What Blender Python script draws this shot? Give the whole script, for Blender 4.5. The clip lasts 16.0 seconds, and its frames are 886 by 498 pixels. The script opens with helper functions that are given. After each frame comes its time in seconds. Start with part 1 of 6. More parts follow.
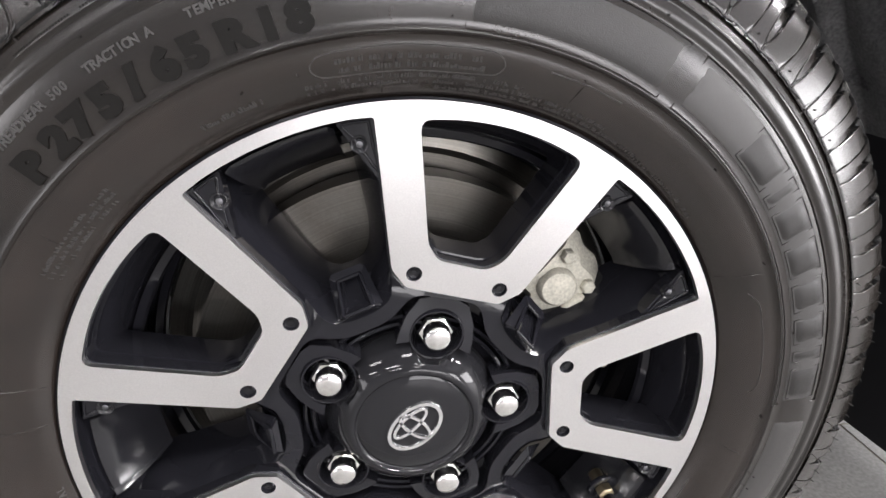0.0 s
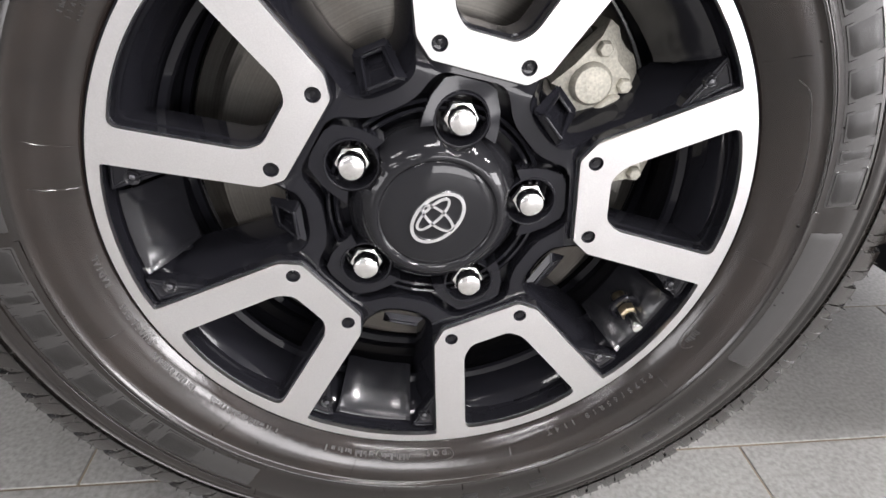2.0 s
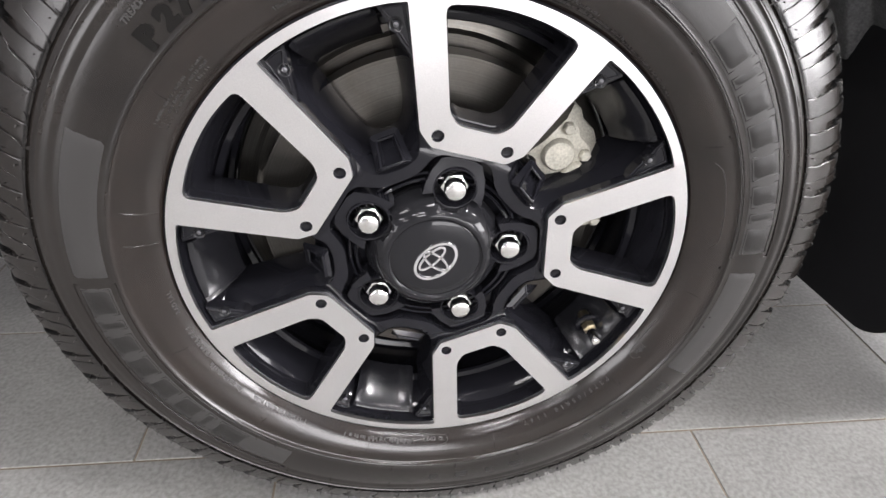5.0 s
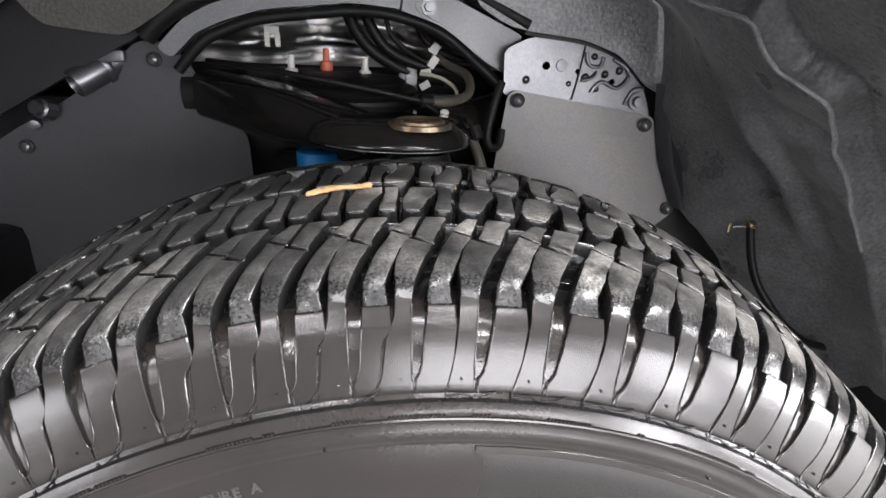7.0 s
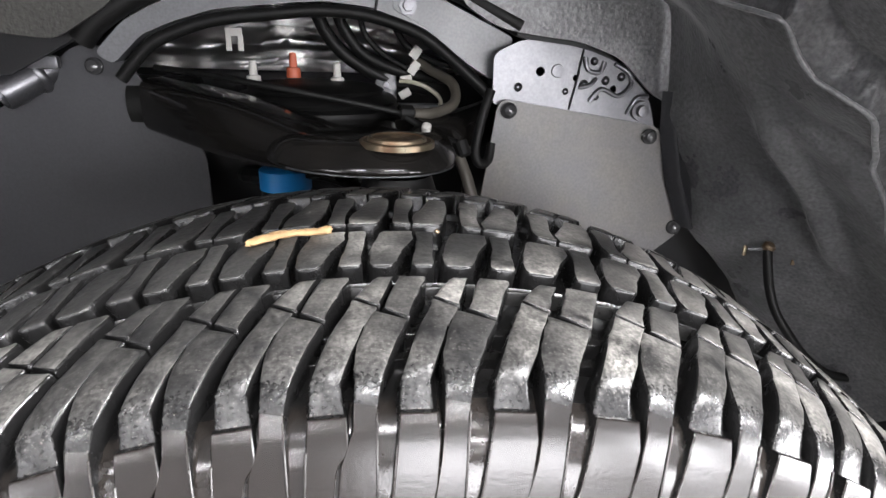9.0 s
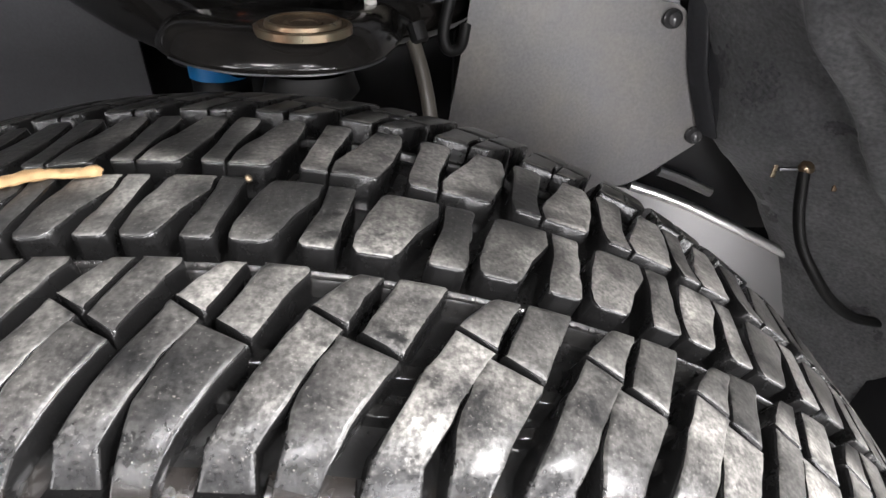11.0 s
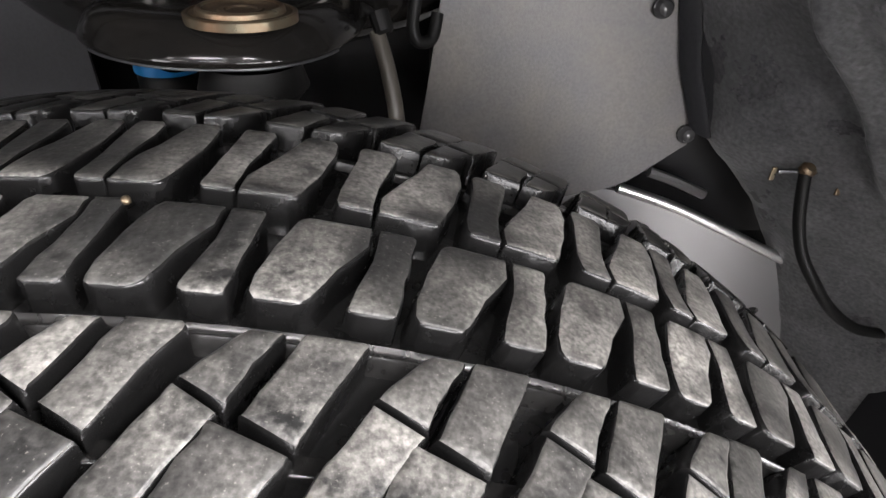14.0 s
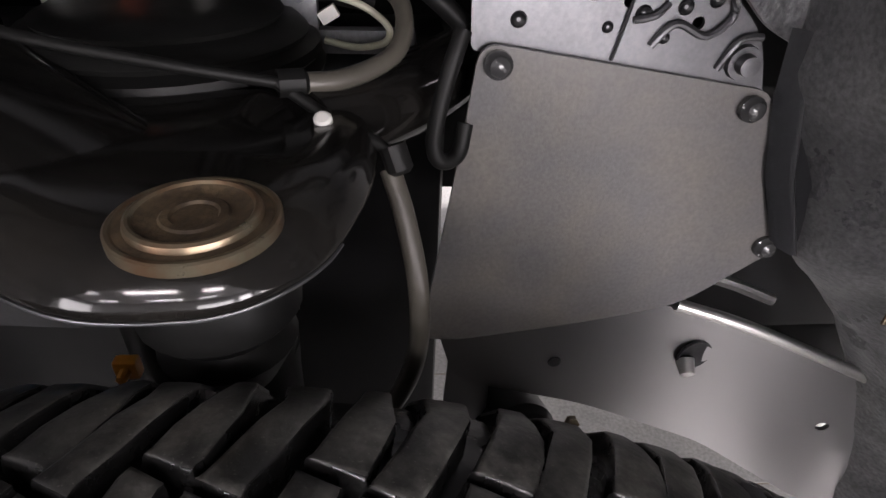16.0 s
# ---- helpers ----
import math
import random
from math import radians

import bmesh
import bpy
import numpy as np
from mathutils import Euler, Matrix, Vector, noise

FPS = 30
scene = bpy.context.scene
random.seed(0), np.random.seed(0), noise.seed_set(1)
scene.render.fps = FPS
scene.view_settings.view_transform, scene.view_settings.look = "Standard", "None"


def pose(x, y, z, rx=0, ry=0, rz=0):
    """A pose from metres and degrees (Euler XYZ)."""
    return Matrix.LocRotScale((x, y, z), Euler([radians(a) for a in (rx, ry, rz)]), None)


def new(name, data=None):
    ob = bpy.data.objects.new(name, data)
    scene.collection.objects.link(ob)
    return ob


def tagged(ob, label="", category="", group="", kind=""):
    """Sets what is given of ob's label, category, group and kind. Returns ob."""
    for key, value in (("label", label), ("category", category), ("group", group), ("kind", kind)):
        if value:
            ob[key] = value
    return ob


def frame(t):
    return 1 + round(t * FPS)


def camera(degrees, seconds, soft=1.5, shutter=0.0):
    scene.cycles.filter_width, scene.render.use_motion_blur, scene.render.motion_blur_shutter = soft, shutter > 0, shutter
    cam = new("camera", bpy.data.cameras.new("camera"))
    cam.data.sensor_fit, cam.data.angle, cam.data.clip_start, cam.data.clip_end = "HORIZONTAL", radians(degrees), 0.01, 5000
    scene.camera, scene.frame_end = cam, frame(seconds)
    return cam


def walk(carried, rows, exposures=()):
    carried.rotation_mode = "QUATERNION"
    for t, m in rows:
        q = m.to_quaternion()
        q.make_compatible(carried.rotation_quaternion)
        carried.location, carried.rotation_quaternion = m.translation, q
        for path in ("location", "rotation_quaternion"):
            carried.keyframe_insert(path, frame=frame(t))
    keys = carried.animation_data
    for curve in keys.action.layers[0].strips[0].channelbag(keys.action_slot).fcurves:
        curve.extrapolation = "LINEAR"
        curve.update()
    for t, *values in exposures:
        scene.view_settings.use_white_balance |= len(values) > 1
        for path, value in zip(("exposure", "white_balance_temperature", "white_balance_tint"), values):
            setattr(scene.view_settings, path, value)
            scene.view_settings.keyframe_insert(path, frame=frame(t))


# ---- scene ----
cam = camera(75.21, 16.0)
ROWS = [
    (0.0, -0.0420, -0.3578, 0.6918, 67.09, -1.50, -9.04),
    (0.5, -0.0415, -0.3696, 0.6743, 65.22, -1.57, -6.82),
    (1.0, -0.0372, -0.3781, 0.6489, 63.21, -1.52, -5.65),
    (1.5, -0.0342, -0.3823, 0.6196, 60.76, -1.49, -5.28),
    (2.0, -0.0378, -0.3921, 0.5993, 59.05, -1.55, -5.39),
    (2.5, -0.0425, -0.4105, 0.5780, 57.40, -1.58, -5.52),
    (3.0, -0.0466, -0.4433, 0.5981, 55.58, -1.68, -5.33),
    (3.2, -0.0443, -0.4580, 0.6095, 55.25, -1.72, -5.29),
    (5.3, -0.0466, -0.4607, 0.7370, 56.78, -1.99, -5.35),
    (5.5, -0.0510, -0.4428, 0.7528, 58.87, -2.02, -5.42),
    (6.0, -0.0553, -0.3738, 0.7919, 65.47, -2.05, -6.06),
    (6.3, -0.0330, -0.3263, 0.8342, 67.76, -1.85, -6.35),
    (6.5, -0.0259, -0.2988, 0.8510, 68.75, -2.05, -6.42),
    (7.0, -0.0200, -0.2332, 0.8865, 69.38, -2.06, -6.84),
    (7.5, -0.0198, -0.1997, 0.8990, 69.47, -1.95, -7.25),
    (8.0, -0.0282, -0.2004, 0.9016, 69.48, -1.97, -7.71),
    (8.5, -0.0260, -0.2037, 0.8984, 69.54, -1.95, -7.97),
    (9.0, -0.0078, -0.1597, 0.8870, 69.57, -1.92, -8.26),
    (9.5, 0.0314, -0.1307, 0.9005, 66.43, -1.98, -7.47),
    (9.7, 0.0426, -0.1310, 0.9018, 63.57, -1.98, -6.11),
    (11.8, 0.0935, -0.0625, 0.8812, 56.43, -1.98, -2.16),
    (12.0, 0.0970, -0.0665, 0.8817, 56.47, -2.02, -2.21),
    (12.5, 0.1036, -0.0690, 0.8791, 56.42, -2.08, -2.44),
    (13.0, 0.1022, -0.0693, 0.8793, 56.41, -2.14, -2.62),
    (13.5, 0.1006, -0.0603, 0.8777, 56.36, -2.16, -2.84),
    (14.0, 0.0998, -0.0478, 0.8774, 56.33, -2.15, -2.99),
    (14.5, 0.1027, -0.0306, 0.8766, 56.02, -2.24, -3.13),
    (15.0, 0.1200, -0.0090, 0.8955, 54.37, -2.23, -1.50),
    (15.5, 0.1057, 0.0443, 0.8950, 55.84, -2.12, -3.95),
    (16.0, 0.0834, 0.0899, 0.9134, 55.10, -2.14, -4.18),
]
EXPOSURES = [(0.0, 0.14, 6440, 10), (5.5, 0.12, 6420, 10), (6.5, 0.46, 6370, 10), (7.5, 1.33, 6310, 9), (8.5, 1.42, 6310, 9), (9.0, 1.26, 6340, 9), (9.6, 1.08, 6400, 9),
             (12.0, 1.25, 6420, 9), (14.0, 1.08, 6490, 10), (15.0, 1.02, 6520, 11), (15.5, 1.18, 6530, 13), (16.0, 1.36, 6560, 15)]
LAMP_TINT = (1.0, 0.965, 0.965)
# twin tubes as mirrored in the cap; number, places and watts set for brightness
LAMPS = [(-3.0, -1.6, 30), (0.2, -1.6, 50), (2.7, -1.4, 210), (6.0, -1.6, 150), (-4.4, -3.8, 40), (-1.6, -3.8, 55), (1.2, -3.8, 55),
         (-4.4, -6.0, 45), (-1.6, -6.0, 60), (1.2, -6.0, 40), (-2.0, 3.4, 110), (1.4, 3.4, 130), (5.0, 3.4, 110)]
# area lights at the walls: some from mirrored glare, others added as fill
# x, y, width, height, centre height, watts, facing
WALL_LIGHTS = [(9.03, -4.6, 4.0, 2.3, 1.35, 520, 90), (7.0, -7.93, 2.4, 2.2, 1.3, 258, 0), (2.5, -7.93, 4.6, 1.9, 1.15, 270, 0), (-7.03, -6.0, 3.6, 2.4, 1.4, 158, -90),
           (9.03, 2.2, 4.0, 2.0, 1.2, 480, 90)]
# seconds, eye x y z, turn x y z
walk(cam, [(t, pose(x, y, z, rx, ry, rz)) for t, x, y, z, rx, ry, rz in ROWS], EXPOSURES)

# ---- world and light ----
world = bpy.data.worlds.new("world")
scene.world = world
world.use_nodes = True
world.node_tree.nodes["Background"].inputs[0].default_value = (0.75, 0.8, 0.85, 1)
world.node_tree.nodes["Background"].inputs[1].default_value = 0.25


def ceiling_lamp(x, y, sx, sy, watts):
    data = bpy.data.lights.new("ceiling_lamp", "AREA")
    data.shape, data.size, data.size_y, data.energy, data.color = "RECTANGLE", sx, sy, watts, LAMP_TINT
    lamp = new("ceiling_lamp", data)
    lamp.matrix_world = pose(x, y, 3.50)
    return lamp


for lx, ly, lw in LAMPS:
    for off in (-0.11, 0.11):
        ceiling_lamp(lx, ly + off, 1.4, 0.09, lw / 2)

# unseen wall lights, for window glare from both sides and added fill
for wx, wy, wide, high, wz, watts, face in WALL_LIGHTS:
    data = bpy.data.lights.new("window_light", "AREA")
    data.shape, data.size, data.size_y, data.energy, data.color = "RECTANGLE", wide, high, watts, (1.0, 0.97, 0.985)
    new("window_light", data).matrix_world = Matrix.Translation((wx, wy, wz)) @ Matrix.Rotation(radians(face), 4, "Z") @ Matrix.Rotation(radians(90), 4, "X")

# ---- materials ----


def material(name, base, rough, metal=0.0, coat=0.0, spec=0.5, grain=0.0, grain_scale=400.0, stain=0.0, stain_scale=25.0,
             stain_to=None, bump=0.0, bump_scale=600.0, rough_var=0.1, vary=0.0, stain_edge=(0.38, 0.66), stain_rough=0.62, speck=0.0, speck_to=(0.4, 0.38, 0.34), fade=None, rings=0.0, patch=None):
    """A surface with colour grain and stains at two scales, roughness variation and fine relief."""
    m = bpy.data.materials.new(name)
    m.use_nodes = True
    nt = m.node_tree
    n, l = nt.nodes, nt.links
    b = n["Principled BSDF"]
    b.inputs["Metallic"].default_value = metal
    b.inputs["Specular IOR Level"].default_value = spec
    b.inputs["Coat Weight"].default_value = coat
    b.inputs["Coat Roughness"].default_value = 0.05
    tc = n.new("ShaderNodeTexCoord")
    big = n.new("ShaderNodeTexNoise")
    big.inputs["Scale"].default_value, big.inputs["Detail"].default_value = stain_scale, 6
    big.inputs["Roughness"].default_value = stain_rough
    if patch:
        spot = n.new("ShaderNodeNewGeometry")
        l.new(spot.outputs["Position"], big.inputs["Vector"])
    else:
        l.new(tc.outputs["Object"], big.inputs["Vector"])
    fine = n.new("ShaderNodeTexNoise")
    fine.inputs["Scale"].default_value, fine.inputs["Detail"].default_value = grain_scale, 3
    l.new(tc.outputs["Object"], fine.inputs["Vector"])
    ramp = n.new("ShaderNodeValToRGB")
    ramp.color_ramp.elements[0].position, ramp.color_ramp.elements[1].position = stain_edge
    l.new(big.outputs["Fac"], ramp.inputs["Fac"])
    mix = n.new("ShaderNodeMix")
    mix.data_type = "RGBA"
    to = stain_to or tuple(v * (1 - stain) for v in base)
    mix.inputs["A"].default_value, mix.inputs["B"].default_value = (*base, 1), (*to, 1)
    amount = n.new("ShaderNodeMath")
    amount.operation = "MULTIPLY"
    amount.inputs[1].default_value = 1.0 if stain_to else min(1.0, stain * 2)
    l.new(ramp.outputs["Color"], amount.inputs[0])
    if vary:
        info = n.new("ShaderNodeObjectInfo")
        va = n.new("ShaderNodeMapRange")
        va.inputs["To Min"].default_value, va.inputs["To Max"].default_value = 1 - vary, 1.0
        l.new(info.outputs["Random"], va.inputs["Value"])
        am2 = n.new("ShaderNodeMath")
        am2.operation = "MULTIPLY"
        l.new(amount.outputs[0], am2.inputs[0])
        l.new(va.outputs[0], am2.inputs[1])
        amount = am2
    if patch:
        # broad patches of dried mud, made paler with x to paint in light
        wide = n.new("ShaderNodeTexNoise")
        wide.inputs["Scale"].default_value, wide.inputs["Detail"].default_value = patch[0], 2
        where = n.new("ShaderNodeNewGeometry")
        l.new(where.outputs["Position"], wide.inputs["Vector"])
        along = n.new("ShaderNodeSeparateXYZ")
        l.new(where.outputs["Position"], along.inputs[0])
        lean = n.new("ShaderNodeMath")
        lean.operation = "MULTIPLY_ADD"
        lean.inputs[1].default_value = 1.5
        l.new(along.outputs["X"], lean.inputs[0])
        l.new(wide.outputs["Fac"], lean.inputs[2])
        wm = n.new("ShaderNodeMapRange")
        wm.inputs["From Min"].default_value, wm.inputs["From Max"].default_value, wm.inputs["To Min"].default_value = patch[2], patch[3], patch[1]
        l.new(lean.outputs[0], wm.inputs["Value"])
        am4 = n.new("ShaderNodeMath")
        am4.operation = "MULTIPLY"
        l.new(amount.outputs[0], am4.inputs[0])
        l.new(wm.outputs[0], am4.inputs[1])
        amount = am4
    if fade:
        # road dust wears off over the shoulder, from the tread's edge outwards
        cut = n.new("ShaderNodeSeparateXYZ")
        l.new(tc.outputs["Object"], cut.inputs[0])
        wob = n.new("ShaderNodeMath")
        wob.operation = "MULTIPLY_ADD"
        wob.inputs[1].default_value = 0.012
        l.new(fine.outputs["Fac"], wob.inputs[0])
        l.new(cut.outputs["Y"], wob.inputs[2])
        fm = n.new("ShaderNodeMapRange")
        fm.interpolation_type = "SMOOTHSTEP"
        fm.inputs["From Min"].default_value, fm.inputs["From Max"].default_value = fade[0] + 0.006, fade[1] + 0.006
        l.new(wob.outputs[0], fm.inputs["Value"])
        am3 = n.new("ShaderNodeMath")
        am3.operation = "MULTIPLY"
        l.new(amount.outputs[0], am3.inputs[0])
        l.new(fm.outputs[0], am3.inputs[1])
        amount = am3
    l.new(amount.outputs[0], mix.inputs["Factor"])
    gm = n.new("ShaderNodeMapRange")
    gm.inputs["To Min"].default_value, gm.inputs["To Max"].default_value = 1 - grain, 1 + grain
    gm.inputs["From Min"].default_value, gm.inputs["From Max"].default_value = 0.32, 0.68
    l.new(fine.outputs["Fac"], gm.inputs["Value"])
    mul = n.new("ShaderNodeMix")
    mul.data_type, mul.blend_type = "RGBA", "MULTIPLY"
    mul.inputs["Factor"].default_value = 1
    l.new(mix.outputs["Result"], mul.inputs["A"])
    l.new(gm.outputs[0], mul.inputs["B"])
    colour = mul.outputs["Result"]
    if speck:
        sn = n.new("ShaderNodeTexNoise")
        sn.inputs["Scale"].default_value, sn.inputs["Detail"].default_value = 1300, 1
        l.new(tc.outputs["Object"], sn.inputs["Vector"])
        sr = n.new("ShaderNodeMapRange")
        sr.inputs["From Min"].default_value, sr.inputs["From Max"].default_value, sr.inputs["To Max"].default_value = 0.69, 0.75, speck
        l.new(sn.outputs["Fac"], sr.inputs["Value"])
        sm = n.new("ShaderNodeMix")
        sm.data_type = "RGBA"
        sm.inputs["B"].default_value = (*speck_to, 1)
        l.new(sr.outputs[0], sm.inputs["Factor"])
        l.new(colour, sm.inputs["A"])
        colour = sm.outputs["Result"]
    l.new(colour, b.inputs["Base Color"])
    rr = n.new("ShaderNodeMapRange")
    rr.inputs["To Min"].default_value, rr.inputs["To Max"].default_value = max(0.02, rough - rough_var), rough + rough_var
    l.new(big.outputs["Fac"], rr.inputs["Value"])
    rough_out = rr.outputs[0]
    if fade:
        polish = n.new("ShaderNodeMix")
        polish.data_type = "FLOAT"
        polish.inputs["A"].default_value = 0.24
        l.new(fm.outputs[0], polish.inputs["Factor"])
        l.new(rough_out, polish.inputs["B"])
        rough_out = polish.outputs["Result"]
    l.new(rough_out, b.inputs["Roughness"])
    if rings:
        # turning marks round the wheel's axis
        sub = n.new("ShaderNodeVectorMath")
        sub.operation = "MULTIPLY_ADD"
        sub.inputs[1].default_value, sub.inputs[2].default_value = (1, 0, 1), (0, 0, -0.395)
        l.new(tc.outputs["Object"], sub.inputs[0])
        ln = n.new("ShaderNodeVectorMath")
        ln.operation = "LENGTH"
        l.new(sub.outputs[0], ln.inputs[0])
        rn = n.new("ShaderNodeTexNoise")
        rn.noise_dimensions = "1D"
        rn.inputs["Scale"].default_value, rn.inputs["Detail"].default_value = 700, 4
        l.new(ln.outputs["Value"], rn.inputs["W"])
        rm = n.new("ShaderNodeMapRange")
        rm.inputs["From Min"].default_value, rm.inputs["From Max"].default_value = 0.3, 0.7
        rm.inputs["To Min"].default_value, rm.inputs["To Max"].default_value = 1 - rings, 1 + rings
        l.new(rn.outputs["Fac"], rm.inputs["Value"])
        rx = n.new("ShaderNodeMix")
        rx.data_type, rx.blend_type = "RGBA", "MULTIPLY"
        rx.inputs["Factor"].default_value = 1
        l.new(colour, rx.inputs["A"])
        l.new(rm.outputs[0], rx.inputs["B"])
        l.new(rx.outputs["Result"], b.inputs["Base Color"])
    if bump:
        bn = n.new("ShaderNodeTexNoise")
        bn.inputs["Scale"].default_value, bn.inputs["Detail"].default_value = bump_scale, 4
        l.new(tc.outputs["Object"], bn.inputs["Vector"])
        bp = n.new("ShaderNodeBump")
        bp.inputs["Strength"].default_value, bp.inputs["Distance"].default_value = 1.0, bump
        l.new(bn.outputs["Fac"], bp.inputs["Height"])
        l.new(bp.outputs["Normal"], b.inputs["Normal"])
    return m


RUBBER = material("dressed_rubber", (0.017, 0.0146, 0.0130), 0.19, stain=0.5, stain_scale=9, grain=0.12, bump=0.00005, bump_scale=700, rough_var=0.17)
# dust-free grooves and block sides, coloured darker for the shade between blocks
TREAD_SIDE = material("groove_rubber", (0.0085, 0.0084, 0.0084), 0.26, spec=0.42, stain=0.3, stain_scale=60, bump=0.0003, bump_scale=260, rough_var=0.14)
# patch also paints in light along x, in all three tread tops
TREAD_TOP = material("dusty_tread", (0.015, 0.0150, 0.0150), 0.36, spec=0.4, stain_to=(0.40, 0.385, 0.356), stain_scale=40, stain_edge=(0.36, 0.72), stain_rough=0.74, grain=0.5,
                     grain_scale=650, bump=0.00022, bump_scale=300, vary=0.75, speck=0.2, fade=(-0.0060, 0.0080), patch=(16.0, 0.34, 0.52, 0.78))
# middle rows: dust plus painted light, rising steeply with x
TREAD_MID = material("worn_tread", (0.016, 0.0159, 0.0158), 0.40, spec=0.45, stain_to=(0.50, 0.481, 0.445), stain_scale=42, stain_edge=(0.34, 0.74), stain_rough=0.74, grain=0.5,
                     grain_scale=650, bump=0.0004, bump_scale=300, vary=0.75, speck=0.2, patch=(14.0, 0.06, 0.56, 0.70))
# inner rows coloured darker, for the shade under the fender
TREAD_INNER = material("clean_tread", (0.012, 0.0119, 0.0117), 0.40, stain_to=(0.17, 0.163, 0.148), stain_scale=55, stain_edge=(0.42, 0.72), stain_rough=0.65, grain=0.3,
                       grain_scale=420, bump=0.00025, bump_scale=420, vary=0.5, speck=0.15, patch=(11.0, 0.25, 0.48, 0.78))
WET = material("wet_rubber", (0.007, 0.0068, 0.0066), 0.10, spec=0.6, bump=0.0004, bump_scale=240, rough_var=0.06)
BEAD = material("pooled_dressing", (0.019, 0.0148, 0.0125), 0.13, spec=0.6, stain=0.5, stain_scale=14, grain=0.1, bump=0.00012, bump_scale=160, rough_var=0.16)
# coloured darker, in place of the dim reflection on the letters' flat faces
LETTER = material("letter_rubber", (0.006, 0.0055, 0.005), 0.55, spec=0.15, bump=0.0001)
FIELD = material("ribbed_field", (0.014, 0.0132, 0.0125), 0.34, spec=0.4, bump=0.0002, bump_scale=1600)
GROOVE = material("groove_floor_rubber", (0.020, 0.0196, 0.0192), 0.26, spec=0.5, stain=0.4, stain_scale=40, grain=0.2, bump=0.0002, bump_scale=300, rough_var=0.1)
# lighter base colour stands for the sheen that fine ribs catch
RIBBED = material("ribbed_rubber", (0.029, 0.0277, 0.0267), 0.42, bump=0.0002, bump_scale=1500)
ALLOY = material("machined_alloy", (0.80, 0.79, 0.785), 0.30, metal=1.0, stain=0.04, stain_scale=9, grain=0.035, grain_scale=900, rough_var=0.04)
BLACK = material("gloss_black_paint", (0.0100, 0.0100, 0.0125), 0.08, spec=0.30, rough_var=0.04, stain=0.2)
CAP = material("cap_black", (0.012, 0.012, 0.0135), 0.06, spec=0.30, rough_var=0.02)
CHROME = material("chrome", (0.86, 0.85, 0.83), 0.16, metal=1.0, rough_var=0.06, grain=0.08)
SILVER = material("emblem_silver", (0.90, 0.90, 0.91), 0.22, metal=1.0, rough_var=0.04)
ROTOR = material("brake_rotor_iron", (0.13, 0.126, 0.116), 0.32, metal=0.8, stain_to=(0.085, 0.072, 0.06), stain_scale=9, stain_edge=(0.3, 0.8), grain=0.05, rings=0.13)
CALIPER = material("cast_caliper", (0.50, 0.48, 0.41), 0.55, metal=0.25, stain=0.3, stain_scale=30, grain=0.2, bump=0.0004, bump_scale=300)
BRASS = material("brass", (0.62, 0.53, 0.36), 0.3, metal=1.0)
LINER = material("felt_liner", (0.098, 0.098, 0.102), 0.30, stain_to=(0.185, 0.185, 0.188), stain_scale=14, grain=0.3, grain_scale=300, bump=0.0009, bump_scale=220)
LINER.node_tree.nodes["Principled BSDF"].inputs["Sheen Weight"].default_value = 0.35
LINER.node_tree.nodes["Principled BSDF"].inputs["Sheen Roughness"].default_value = 0.4
PIN = material("push_pin_plastic", (0.035, 0.035, 0.036), 0.12, rough_var=0.04)
FLAP = material("rubber_flap", (0.098, 0.095, 0.096), 0.34, stain_to=(0.125, 0.114, 0.102), stain_scale=16, grain=0.12, bump=0.00012, bump_scale=500, rough_var=0.08)
# flap darkened for the shade on the left one; also the liner's fold
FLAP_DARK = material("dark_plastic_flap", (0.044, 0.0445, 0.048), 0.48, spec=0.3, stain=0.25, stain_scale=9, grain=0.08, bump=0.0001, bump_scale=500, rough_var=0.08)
STEEL = material("zinc_steel", (0.115, 0.115, 0.122), 0.36, metal=0.85, stain=0.25, grain=0.1, rough_var=0.06)
FRAME = material("frame_paint", (0.36, 0.356, 0.36), 0.36, metal=1.0, stain=0.04, stain_scale=6, rough_var=0.03)
RAIL = material("grey_primer", (0.105, 0.106, 0.112), 0.36, stain=0.25, grain=0.15)
ARM = material("arm_black", (0.006, 0.0058, 0.0056), 0.10, spec=0.32, stain_to=(0.010, 0.009, 0.008), stain_scale=20, rough_var=0.05)
CADMIUM = material("yellow_zinc", (0.19, 0.165, 0.115), 0.30, metal=0.8, stain_to=(0.16, 0.10, 0.06), stain_scale=60)
HOSE = material("hose_rubber", (0.006, 0.006, 0.0058), 0.5, spec=0.18, stain=0.3, stain_scale=40, grain=0.2)
BARREL = material("satin_black_barrel", (0.011, 0.011, 0.013), 0.20, spec=0.5, rough_var=0.05, stain=0.2, stain_scale=14)
OLIVE = material("worn_felt", (0.034, 0.033, 0.029), 0.6, stain=0.3, stain_scale=20, grain=0.3, grain_scale=300, bump=0.001, bump_scale=260)
RUST = material("rusty_cap", (0.040, 0.027, 0.016), 0.6, metal=0.3, stain_to=(0.085, 0.060, 0.034), stain_scale=90, grain=0.3, bump=0.0003, bump_scale=500)
CREAM = material("cream_sheath", (0.36, 0.35, 0.27), 0.45, stain=0.2, stain_scale=60)
GREYHOSE = material("grey_hose", (0.075, 0.068, 0.056), 0.42, stain=0.4, stain_scale=20)
BLUE = material("blue_paint", (0.01, 0.16, 0.42), 0.4)
ORANGE = material("orange_plastic", (0.75, 0.30, 0.03), 0.45)
RED = material("red_cap", (0.42, 0.10, 0.05), 0.5)
WHITE = material("white_plastic", (0.50, 0.49, 0.46), 0.5, stain=0.1)
